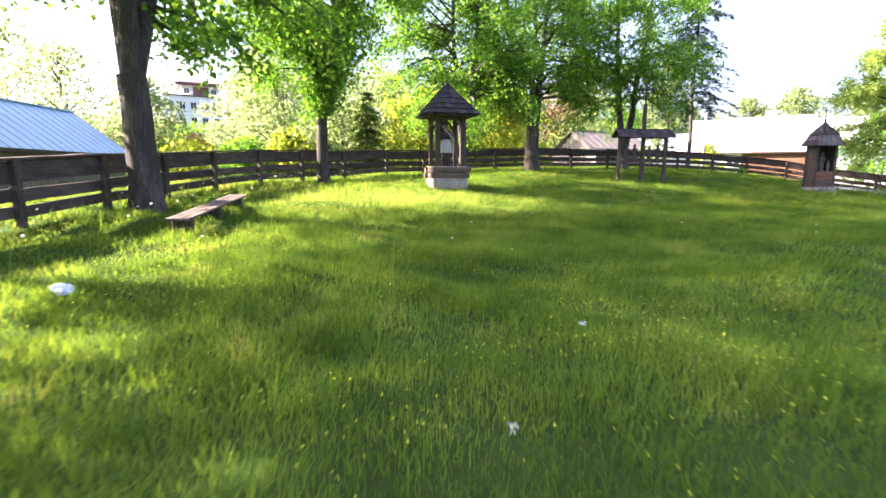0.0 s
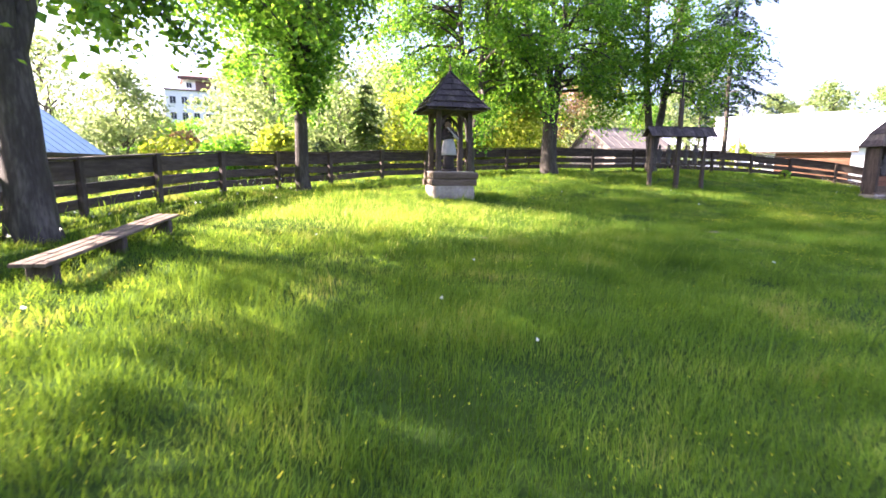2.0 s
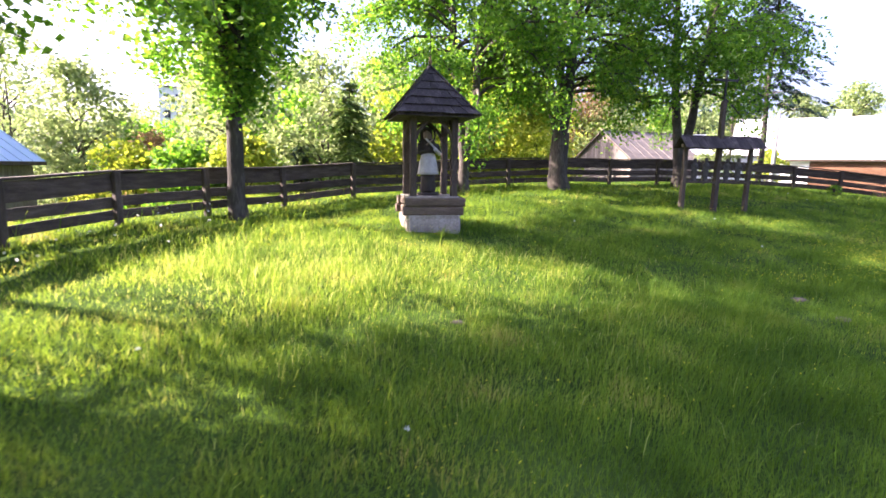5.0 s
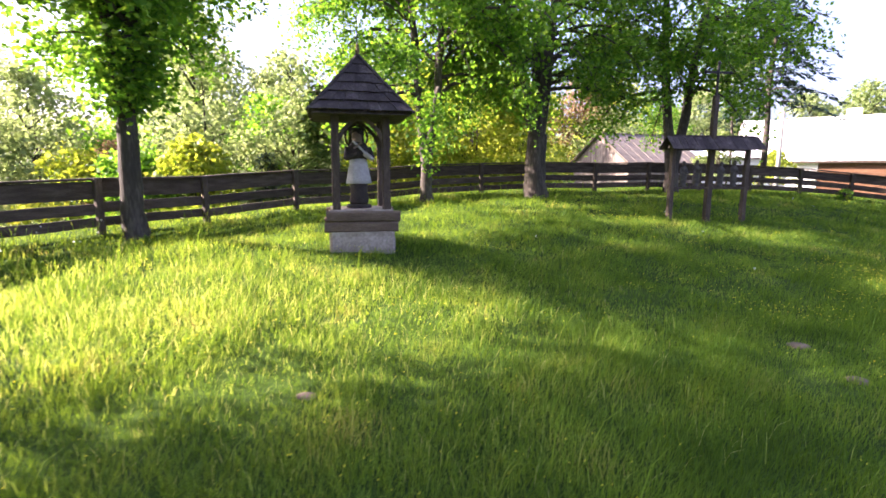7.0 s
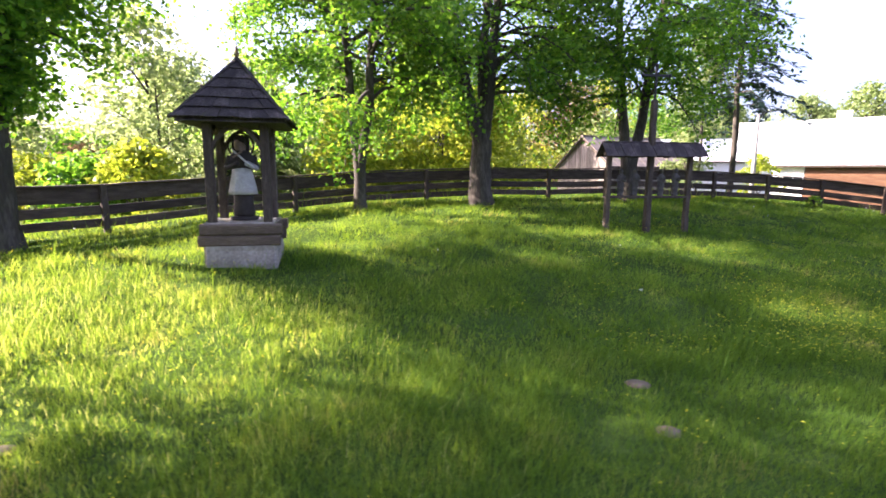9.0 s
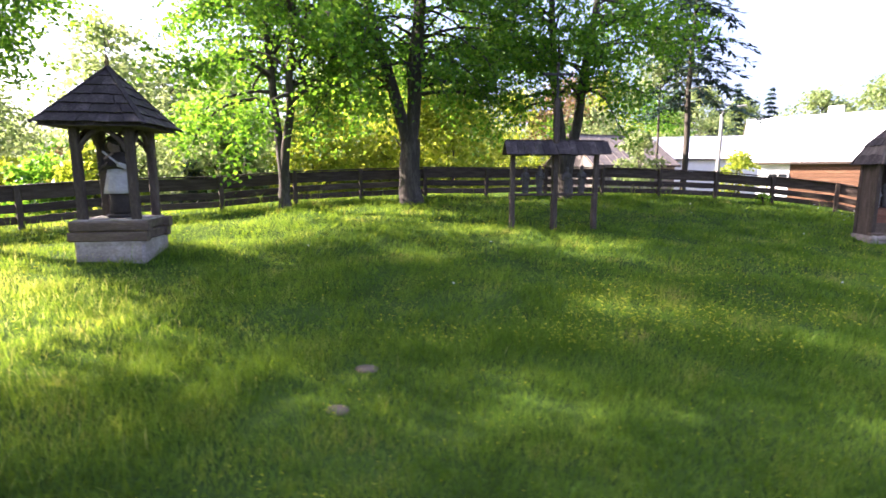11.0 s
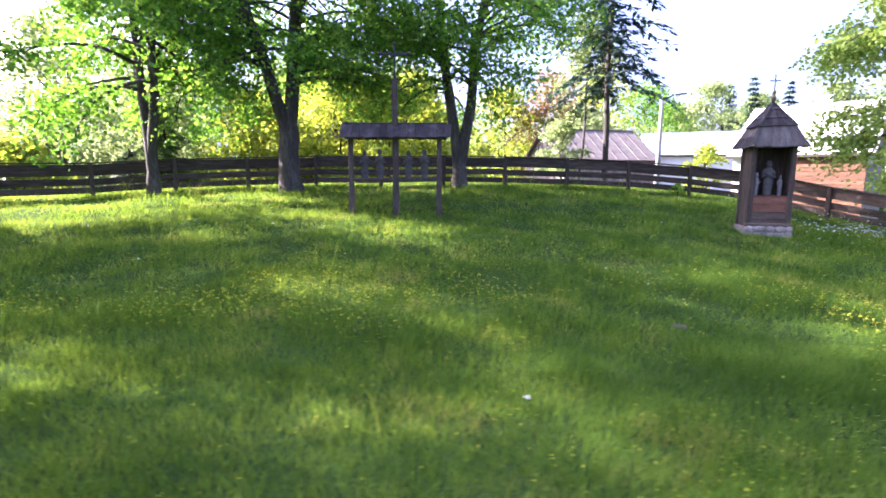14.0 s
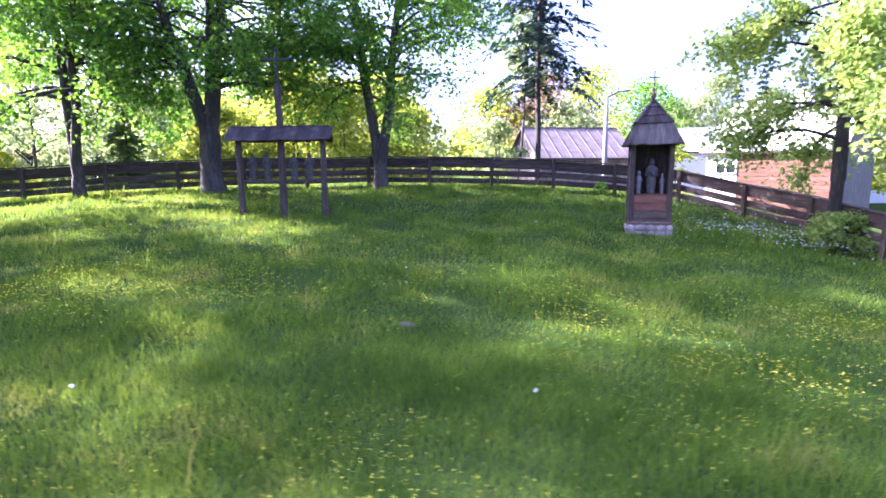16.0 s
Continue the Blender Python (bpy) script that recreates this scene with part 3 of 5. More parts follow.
# ------------------------------------------------------------------ boarded niche shrine
NICHE_M = pose(18.85, 24.25, -0.31, 0, 0, -2) @ Matrix.Diagonal((0.92, 0.92, 1.02, 1))


def build_niche(m):
    s = thing("niche_shrine", m, "narrow boarded shrine with open front niche and steep shingled roof", "shrine")
    h, d = 0.56, 0.42
    base = part("stone_base", beam(bmesh.new(), (0, 0, -0.4), (0, 0, 0.30), 2 * h + 0.08, 2 * d + 0.08, 0.04, up=(0, 1, 0), rings=6, wob=0.01), M_STONE, s, "whitewashed fieldstone base")
    rng = random.Random(8)
    x = -h - 0.04
    for r in range(2):
        x = -h - 0.05
        while x < h:
            w = min(rng.uniform(0.18, 0.34), h + 0.05 - x)
            bm = bmesh.new()
            bmesh.ops.create_icosphere(bm, subdivisions=2, radius=1)
            for v in bm.verts:
                c = v.co
                k = max(abs(c.x), abs(c.y), abs(c.z)) ** 0.5
                v.co = Vector((c.x / k * w * 0.5, c.y / k * 0.045, c.z / k * 0.088)) * (1 + 0.12 * noise.noise(c * 2 + Vector((x * 7, r, 0))))
                v.co += Vector((x + w / 2, -d - 0.04, 0.08 + r * 0.15))
            for f in bm.faces:
                f.smooth = True
            part("stone", bm, M_STONE, base)
            x += w
    for i, (sx, sy) in enumerate(((-1, -1), (1, -1), (1, 1), (-1, 1))):
        bm = bmesh.new()
        beam(bm, (sx * (h - 0.06), sy * (d - 0.06), 0.28), (sx * (h - 0.06), sy * (d - 0.06), 2.36), 0.13, 0.13, 0.015, up=(0, 1, 0), seed=i)
        part("post", bm, M_POST, s)
    for k in range(4):
        bm = bmesh.new()
        z = 0.38 + k * 0.19
        beam(bm, (-h + 0.1, -d + 0.05, z), (h - 0.1, -d + 0.05, z), 0.04, 0.18, 0.006, seed=k)
        part("front_board", bm, M_REDBOARD if k in (2, 3) else M_BEAM, s, "red-brown panel board" if k in (2, 3) else "grey panel board")
    bm = bmesh.new()
    beam(bm, (-h - 0.02, -d + 0.04, 0.345), (h + 0.02, -d + 0.04, 0.345), 0.14, 0.09, 0.015)
    part("sill_beam", bm, M_BEAM, s)
    bm = bmesh.new()
    beam(bm, (0, -d + 0.03, 1.06), (0, d - 0.08, 1.06), 2 * h - 0.1, 0.045, 0.006)
    part("shelf", bm, M_REDBOARD, s)
    for sx in (-1, 1):
        for k in range(4):
            y0 = -d + 0.12 + k * 0.175
            bm = bmesh.new()
            beam(bm, (sx * (h - 0.04), y0 + 0.02, 0.3), (sx * (h - 0.04), y0 + 0.02, 2.33), 0.035, 0.172, 0.005, up=(0, 1, 0), seed=k)
            part("side_board", bm, M_POST, s)
    for k in range(6):
        bm = bmesh.new()
        beam(bm, (-h + 0.16 + k * 0.18, d - 0.05, 0.3), (-h + 0.16 + k * 0.18, d - 0.05, 2.33), 0.175, 0.035, 0.005, up=(0, 1, 0), seed=k)
        part("back_board", bm, M_POST, s)
    # extra sheet behind the boards, added to stop light through their gaps
    bm = bmesh.new()
    beam(bm, (0, d - 0.015, 0.3), (0, d - 0.015, 2.33), 2 * h - 0.16, 0.02, 0.004, up=(0, 1, 0))
    part("back_panel", bm, M_POST, s)
    bm = bmesh.new()
    beam(bm, (-h - 0.05, 0, 2.39), (h + 0.05, 0, 2.39), 2 * d + 0.1, 0.07, 0.01)
    part("ceiling_board", bm, M_POST, s)
    # roof: a shallow skirt of boards, then a steep pyramid
    roof = part("roof", bmesh.new(), M_SHINGLE, s, "grey-brown board roof with flared skirt")
    ex, ey, ez, kx, kz, az = 0.75, 0.66, 2.30, 0.45, 2.80, 3.42
    bm = bmesh.new()
    lo = [bm.verts.new((sx * (ex - 0.04), sy * (ey - 0.04), ez)) for sx, sy in ((-1, -1), (1, -1), (1, 1), (-1, 1))]
    mi = [bm.verts.new((sx * kx, sy * kx, kz - 0.02)) for sx, sy in ((-1, -1), (1, -1), (1, 1), (-1, 1))]
    ap = bm.verts.new((0, 0, az - 0.05))
    bm.faces.new(lo[::-1])
    for i in range(4):
        bm.faces.new((lo[i], lo[(i + 1) % 4], mi[(i + 1) % 4], mi[i]))
        bm.faces.new((mi[i], mi[(i + 1) % 4], ap))
    bm.to_mesh(roof.data)
    bm.free()
    for i in range(4):
        r = Matrix.Rotation(i * math.pi / 2, 4, "Z")
        nb = 8
        for k in range(nb):
            u, v = k / nb, (k + 1) / nb
            bm = bmesh.new()
            e0, e1 = r @ Vector((-ex, -ey, ez)), r @ Vector((ex, -ey, ez))
            m0, m1 = r @ Vector((-kx, -kx, kz + 0.03)), r @ Vector((kx, -kx, kz + 0.03))
            q = [e0.lerp(e1, u + 0.003), e0.lerp(e1, v - 0.003), m0.lerp(m1, v - 0.003), m0.lerp(m1, u + 0.003)]
            jz = random.Random(k + i * 9).uniform(-0.015, 0.015)
            q[0].z += jz
            q[1].z += jz
            t = [bm.verts.new(p + Vector((0, 0, 0.03))) for p in q]
            w = [bm.verts.new(p) for p in q]
            bm.faces.new(t)
            bm.faces.new(w[::-1])
            for j in range(4):
                bm.faces.new((t[j], w[j], w[(j + 1) % 4], t[(j + 1) % 4]))
            part("skirt_board", bm, M_SKIRT, roof)
        shingled_face(roof, r @ Vector((-kx - 0.03, -kx - 0.03, kz)), r @ Vector((kx + 0.03, -kx - 0.03, kz)), (0, 0, az), 3, 0.17, 0.018, 60 + i)
        bm = bmesh.new()
        beam(bm, r @ Vector((-kx - 0.02, -kx - 0.02, kz + 0.04)), (0, 0, az + 0.03), 0.08, 0.03, 0.006, seed=i)
        part("hip_board", bm, M_SHINGLE, roof)
    finial(s, 0, 0, az, 0.075, 0.42)


build_niche(NICHE_M)
small_figure(NICHE_M @ pose(-0.30, -0.14, 1.085, 0, 0, 60), 0.58, "pale kneeling carved figure in the niche", M_PALEWOOD, 11)
small_figure(NICHE_M @ pose(0.05, 0.0, 1.085, 0, 0, -10), 0.88, "tall greyish carved figure in the middle of the niche", M_DIMWOOD, 12)
small_figure(NICHE_M @ pose(0.32, -0.12, 1.085, 0, 0, -40) @ Matrix.Diagonal((0.7, 0.8, 1, 1)), 0.52, "small pale carved figure in the niche", M_PALEWOOD, 13)

# ------------------------------------------------------------------ bench
def build_bench():
    a, b = Vector((-4.62, 7.8, -0.10)), Vector((-4.86, 10.95, 0.15))
    d = (b - a).normalized()
    n = Vector((d.y, -d.x, 0)).normalized()
    s = thing("garden_bench", pose(0, 0, 0), "low weathered plank bench without back in the grass", "bench")
    for k in range(3):
        bm = bmesh.new()
        o = n * (k - 1) * 0.135
        beam(bm, a - d * 0.05 + o, b + d * 0.05 + o, 0.125, 0.04, 0.008, rings=5, wob=0.005, seed=k)
        part("plank", bm, M_BEAM, s, "sun-bleached plank")
    for f in (0.06, 0.5, 0.93):
        p = a.lerp(b, f)
        z = hgt(p.x, p.y)
        bm = bmesh.new()
        beam(bm, (p.x, p.y, min(z, p.z - 0.2) - 0.2), (p.x, p.y, p.z - 0.02), 0.32, 0.12, 0.015, up=d)
        part("leg", bm, M_POST, s)


build_bench()

# ------------------------------------------------------------------ trees
def branch_line(p0, az, el, length, droop, rng, n=5):
    pts = [np.array(p0, float)]
    for i in range(n):
        a = az + rng.normal(0, 0.12)
        e = el - droop * (i / n) + rng.normal(0, 0.06)
        pts.append(pts[-1] + length / n * np.array([math.cos(a) * math.cos(e), math.sin(a) * math.cos(e), math.sin(e)]))
    return np.array(pts)


def build_tree(name, x, y, label, trunk_r, stems, total, crown_r, low, mat, seed, n_leaf=14000, leaf=0.15, fork=2.0, branches=26, sides=8, droop=0.8, category="tree", base_z=None, clump=0.42, lean=None, shoots=0, boughs=()):
    """A forked trunk, side limbs with drooping twigs, and leaves strewn along the twigs.
    stems: list of (azimuth in degrees, spread) for the stems above the fork. low: height at which the limbs begin.
    boughs: low hanging limbs, each (azimuth in degrees, height, length)."""
    rng = np.random.default_rng(seed)
    z = hgt(x, y) if base_z is None else base_z
    root = thing(name, pose(x, y, z), label, category)
    lines, twigs = [], []
    zz = np.linspace(-0.3, fork, 7)
    lx, ly = lean or (0.0, 0.0)
    wob = rng.normal(0, 0.015, (7, 2)) * trunk_r * 4
    base = np.stack([lx * zz + wob[:, 0], ly * zz + wob[:, 1], zz], -1)
    flare = 1 + 0.32 * np.exp(-np.clip(zz, 0, None) / 0.25)
    lines.append((base, trunk_r * flare * np.linspace(1.0, 0.88, 7)))
    for az, spread in stems:
        az = radians(az)
        H = total * rng.uniform(0.9, 1.0)
        n = 10
        t = np.linspace(0, 1, n)
        hz = fork - 0.25 + (H - fork) * t
        out = spread * (1 - (1 - t) ** 1.6)
        k = math.sqrt(1.0 / len(stems)) if len(stems) > 1 else 0.92
        sx = base[-1, 0] + math.cos(az) * out + np.cumsum(rng.normal(0, 0.05, n)) * np.minimum(t * 3, 1)
        sy = base[-1, 1] + math.sin(az) * out + np.cumsum(rng.normal(0, 0.05, n)) * np.minimum(t * 3, 1)
        stem = np.stack([sx, sy, hz], -1)
        rad = trunk_r * k * (1 - t) ** 0.8 + 0.02
        lines.append((stem, rad))
        nb = branches
        for i in range(nb):
            f = ((i + rng.uniform(0, 1)) / nb)
            h = low + (H - low) * f
            if h < fork and rng.uniform() < 0.3:
                continue
            hh = max(h, fork)
            p = np.array([np.interp(hh, hz, sx), np.interp(hh, hz, sy), h])
            if h < fork:
                p[:2] = base[-1, :2]
            prof = math.sin(math.pi * min(1, 0.22 + 0.78 * f)) ** 0.7
            L = crown_r * prof * rng.uniform(0.65, 1.1)
            a = az + rng.normal(0, 1.3) if len(stems) > 1 else rng.uniform(0, 2 * math.pi)
            ln = branch_line(p, a, rng.uniform(-0.15, 0.95), L, droop * rng.uniform(0.6, 1.9), rng, 6)
            r0 = 0.022 + 0.013 * L * (1 - f)
            lines.append((ln, np.linspace(r0, 0.008, 7)))
            for j in range(int(5 + L * 3.4)):
                g = rng.uniform(0.36, 1.0)
                q = np.array([np.interp(g, np.linspace(0, 1, 7), ln[:, c]) for c in range(3)])
                tw = branch_line(q, a + rng.normal(0, 0.9), rng.uniform(-1.1, 0.6), rng.uniform(0.5, 1.1) * min(1.2, 0.4 + L * 0.3), 0.7, rng, 3)
                if rng.uniform() < 0.35:
                    lines.append((tw, np.linspace(0.011, 0.004, 4)))
                twigs.append(tw)
        for j in range(shoots):
            h = rng.uniform(0.2, 3.6) + fork
            p = np.array([np.interp(h, hz, sx), np.interp(h, hz, sy), h])
            tw = branch_line(p, rng.uniform(0, 2 * math.pi), rng.uniform(-0.4, 0.7), rng.uniform(0.4, 0.95), 0.8, rng, 3)
            lines.append((tw, np.linspace(0.012, 0.004, 4)))
            twigs += [tw, tw]
    for az, h, L in boughs:
        p = base[-1] * np.array([1, 1, 0]) + np.array([0, 0, h])
        ln = branch_line(p, radians(az), 0.25, L, 1.3, rng, 6)
        lines.append((ln, np.linspace(0.045, 0.008, 7)))
        for j in range(int(9 * L)):
            g = rng.uniform(0.3, 1.0)
            q = np.array([np.interp(g, np.linspace(0, 1, 7), ln[:, c]) for c in range(3)])
            tw = branch_line(q, radians(az) + rng.normal(0, 0.8), rng.uniform(-0.7, 0.3), rng.uniform(0.4, 0.8), 0.6, rng, 3)
            lines.append((tw, np.linspace(0.009, 0.004, 4)))
            twigs.append(tw)
    tv, tf = tubes(lines, sides)
    put("trunk", mesh_np("trunk", tv, [tf]), M_BARK, root, "grey-brown furrowed trunk and limbs")
    tw = np.array(twigs)
    pick = rng.integers(0, len(tw), n_leaf)
    seg = rng.uniform(0, 3, n_leaf)
    i0 = np.minimum(seg.astype(int), 2)
    fr = (seg - i0)[:, None]
    c = tw[pick, i0] * (1 - fr) + tw[pick, i0 + 1] * fr + rng.normal(0, clump * 0.5, (n_leaf, 3)) * np.array([1, 1, 0.75])
    lv, lf = leaves(c, leaf, rng)
    put("crown", mesh_np("crown", lv, [lf], smooth=False), mat, root, "leafy crown with gaps")
    return root


def build_conifer(name, x, y, label, h, r, low, mat, seed, whorls=26, per=7, needle=0.16, trunk_r=0.13, dens=26):
    """A straight trunk with whorls of sagging boughs set with needle sprays."""
    rng = np.random.default_rng(seed)
    root = thing(name, pose(x, y, hgt(x, y)), label, "conifer")
    zz = np.linspace(-0.3, h, 12)
    lines = [(np.stack([0.04 * np.sin(zz), 0.03 * np.cos(zz * 1.3), zz], -1), trunk_r * (1 - zz.clip(0) / h) ** 0.8 + 0.012)]
    cs, ds = [], []
    for i in range(whorls):
        z = low + (h - low) * (i / whorls) ** 0.9
        L0 = r * (1 - (z - low) / (h - low)) ** 0.85 + 0.12
        for k in range(per):
            if rng.uniform() < 0.12:
                continue
            a = rng.uniform(0, 2 * np.pi)
            L = L0 * rng.uniform(0.55, 1.15)
            t = np.linspace(0, 1, 6)
            ln = np.stack([np.cos(a) * L * t, np.sin(a) * L * t, z + 0.12 * L * np.sin(t * 2.2) - 0.42 * L * t ** 1.5 + rng.normal(0, .05)], -1)
            lines.append((ln, np.linspace(0.022, 0.005, 6)))
            m = int(dens * L) + 4
            g = rng.uniform(0.12, 1, m)
            q = np.stack([np.interp(g, t, ln[:, c]) for c in range(3)], -1)
            cs.append(q + rng.normal(0, 0.05, (m, 3)))
            sd = rng.choice([-1, 1], m) * rng.uniform(0.5, 1.3, m)
            ds.append(np.stack([np.cos(a + sd), np.sin(a + sd), rng.uniform(-0.75, -0.05, m)], -1))
    tv, tf = tubes(lines, 6)
    put("trunk", mesh_np("trunk", tv, [tf]), M_BARK, root)
    c, d = np.concatenate(cs), np.concatenate(ds)
    d /= np.linalg.norm(d, axis=1)[:, None]
    s = np.cross(d, [0, 0, 1.0]) + rng.normal(0, 0.2, d.shape)
    s /= np.linalg.norm(s, axis=1)[:, None]
    n = len(c)
    L = needle * 2.2 * rng.uniform(0.6, 1.3, n)[:, None]
    v = np.stack([c, c + d * L * 0.4 + s * L * 0.2, c + d * L, c + d * L * 0.4 - s * L * 0.2], 1).reshape(-1, 3)
    idx = np.arange(n)[:, None] * 4
    put("crown", mesh_np("crown", v, [idx + [0, 1, 2, 3]], smooth=False), mat, root, "dark sagging needle boughs")


build_tree("linden", -6.3, 9.9, "tall forked linden with thick grey trunk beside the bench", 0.31, [(78, 2.9), (-60, 1.6), (165, 1.0)], 17.0, 5.2, 4.8, M_LEAF, 1, 54000, 0.135, fork=2.7, lean=(-0.03, 0.0), branches=44, boughs=[(47, 4.0, 3.1), (75, 3.9, 2.0)])
build_tree("linden", -4.35, 17.4, "forked linden with sunlit trunk foot near the shrine", 0.21, [(165, 0.9), (-10, 0.9), (95, 2.3)], 17, 3.6, 3.9, M_LEAF, 42, 70000, 0.13, fork=2.3, branches=48, shoots=40)
build_tree("linden", 0.97, 23.55, "slender linden forking into two dark stems", 0.19, [(170, 0.75), (0, 0.75)], 11.2, 4.8, 3.2, M_LEAF, 3, 36000, 0.135, fork=1.3, branches=36)
build_tree("linden", 4.65, 25.45, "stout linden with dark trunk and dense drooping crown", 0.38, [(188, 1.7), (70, 1.2), (-15, 0.7)], 10.2, 4.4, 3.5, M_LEAF, 4, 29000, 0.135, fork=2.2, branches=40)
build_tree("linden", 10.15, 27.5, "linden forking low into two tall stems", 0.28, [(185, 0.6), (0, 1.15)], 11.0, 4.0, 3.3, M_LEAF, 5, 31000, 0.135, fork=0.9, branches=54)
build_tree("maple", 23.5, 25.1, "young maple with light green leaves before the fence", 0.17, [(90, 0.2)], 9.5, 3.5, 2.5, M_MAPLE, 7, 38000, fork=1.9, branches=46, leaf=0.125, clump=0.3)
build_conifer("spruce", 15.6, 31.0, "tall dark spruce with sagging boughs beyond the fence", 16, 2.5, 3.8, M_NEEDLE, 21, whorls=34, per=7, needle=0.135, trunk_r=0.12, dens=30)
# ------------------------------------------------------------------ trees and bushes beyond the fence
def bush(name, x, y, label, h, r, mat, seed, n=5000, leaf=0.22, low=0.1, cat="bush", tall=0.0):
    """A short stem with limbs and a full crown: leaves strewn round many overlapping clumps, with gaps between them.
    low: share of the height that stays bare; tall: how far the crown narrows towards its top."""
    rng = np.random.default_rng(seed)
    root = thing(name, pose(x, y, hgt(x, y)), label, cat)
    z0 = h * low
    m = int(16 + 5 * r + 2.2 * h)
    f = rng.uniform(0.04, 1.0, m)
    wide = r * np.sin(np.pi * np.clip(0.16 + 0.80 * f, 0, 1)) ** 0.75 * (1 - tall * f)
    az = rng.uniform(0, 2 * np.pi, m)
    q = wide * np.sqrt(rng.uniform(0.15, 1.0, m))
    c = np.stack([np.cos(az) * q, np.sin(az) * q, z0 + (h - z0) * (0.06 + 0.88 * f)], -1)
    lines = [(np.stack([0.03 * h * np.sin(np.linspace(0, 2, 6)), np.zeros(6), np.linspace(-0.3, h * 0.8, 6)], -1), np.linspace(0.03 + 0.011 * h, 0.012, 6))]
    for p in c[:: 2]:
        foot = np.array([0, 0, max(0.1, p[2] - 0.55 * np.hypot(p[0], p[1]) - 0.2)])
        lines.append((np.stack([foot, foot * 0.45 + p * 0.55 + [0, 0, 0.08 * r], p]), np.array([0.035, 0.02, 0.008]) * (0.5 + 0.1 * h)))
    tv, tf = tubes(lines, 5)
    put("trunk", mesh_np("trunk", tv, [tf]), M_BARK, root)
    size = (0.34 * r * rng.uniform(0.6, 1.25, m)).clip(0.12, 1.7)
    pick = rng.choice(m, n, p=size ** 2 / (size ** 2).sum())
    d = rng.normal(0, 1, (n, 3))
    d /= np.linalg.norm(d, axis=1)[:, None]
    d[:, 2] = np.where(d[:, 2] < -0.3, -d[:, 2] * 0.6, d[:, 2])
    k = size[pick] * (0.62 + 0.42 * rng.uniform(0, 1, n) ** 0.6)
    lv, lf = leaves(c[pick] + d * k[:, None] * np.array([1.1, 1.1, 0.8]) + rng.normal(0, 0.05 * r, (n, 3)), leaf, rng)
    put("crown", mesh_np("crown", lv, [lf], smooth=False), mat, root, "full crown of many leaf clumps")


FAR_TREES = [
    # x, y, height, crown radius, kind, leaves: left of the shrine, behind it, and towards the shed
    (-18.8, 31.5, 9.8, 2.8, "p", 5200), (-27.5, 37, 13.0, 4.4, "p", 4200), (-31, 30, 13.0, 5.0, "s", 4200), (-36, 42, 16, 6.0, "p", 4200), (-24.5, 44, 8.2, 3.6, "g", 3600),
    (-15.2, 41.5, 13.2, 4.0, "p", 5600), (-13.0, 36.5, 8.8, 3.3, "p", 4800), (-3.2, 37.2, 9.0, 3.0, "s", 4800), (-10.8, 43, 12.2, 3.8, "p", 5200), (-20.5, 52, 8.5, 3.4, "p", 3600), (-25, 58, 9.0, 4.0, "p", 3600), (-30, 62, 9.0, 4.4, "g", 3600), (-17.5, 36, 6.6, 2.6, "r", 3000),
    (-9.8, 30.2, 11.5, 3.0, "p", 5200), (-6.6, 33.4, 10.5, 2.8, "p", 5000), (-8.6, 36.5, 10.0, 3.2, "g", 5200), (-12.2, 33.5, 6.2, 2.6, "p", 4200), (-14.8, 29.5, 5.6, 2.6, "s", 4200), (-11.0, 27.5, 4.9, 2.2, "g", 3800), (-8.2, 26.8, 4.2, 1.9, "s", 3600),
    (-4.4, 42, 11.5, 4.0, "p", 5000), (0.2, 40.5, 11.5, 4.0, "s", 5200), (4.6, 41, 10.5, 4.0, "s", 5200), (5.4, 45.5, 9.5, 3.6, "s", 5000), (2.6, 34.5, 8.2, 2.8, "s", 5600), (-1.6, 33.6, 7.6, 2.6, "s", 5600),
    (5.1, 35.0, 7.4, 2.3, "s", 5200), (-6.0, 50, 14, 5.0, "p", 4600), (2.0, 52, 13, 5.0, "p", 4600), (9.5, 60, 12, 4.6, "s", 4600), (16.5, 58, 10.5, 4.2, "p", 4200), (14.5, 61, 13.5, 4.8, "r", 4600), (19.5, 67, 14.5, 5.2, "s", 4200),
    (25.5, 72, 13.5, 5.0, "g", 4200), (40, 60, 9.0, 3.8, "s", 3600), (47, 52, 10, 4.0, "g", 3600),
]
KIND = {"s": (M_LEAF_SUN, "yellow-green young tree behind the fence"), "g": (M_LEAF, "green leafy tree behind the fence"),
        "p": (M_LEAF_PALE, "pale willow-like tree behind the fence"), "r": (M_LEAF_RUST, "reddish-leaved tree behind the shed")}
for i, (x, y, h, r, k, n) in enumerate(FAR_TREES):
    kind = "tree" if h > 6.7 else "shrub"
    bush("garden_tree" if kind == "tree" else "shrub", x, y, KIND[k][1].replace("tree", kind), h, r, KIND[k][0], 100 + i, n, 0.24 if y < 38 else 0.33, low=0.08 if y < 38 else 0.14, cat=kind, tall=0.35)
build_conifer("fir", -4.6, 31.0, "small bright fir with layered boughs behind the fence", 7.6, 2.2, 0.5, M_FIR, 31, whorls=20, per=9, needle=0.15, trunk_r=0.09, dens=34)
build_conifer("fir", -7.4, 31.8, "small dark green fir with layered boughs behind the fence", 5.6, 1.8, 0.5, M_NEEDLE, 32, whorls=16, per=9, needle=0.15, trunk_r=0.09, dens=34)
for i, (x, y, h) in enumerate(((38.5, 84, 14.5), (42, 86, 15.5), (46.7, 86.3, 14.5))):
    build_conifer("spruce", x, y, "dark spruce standing far off behind the roofs", h, 2.2, 0.8, M_NEEDLE, 33 + i, whorls=20, per=9, needle=0.24, dens=26)
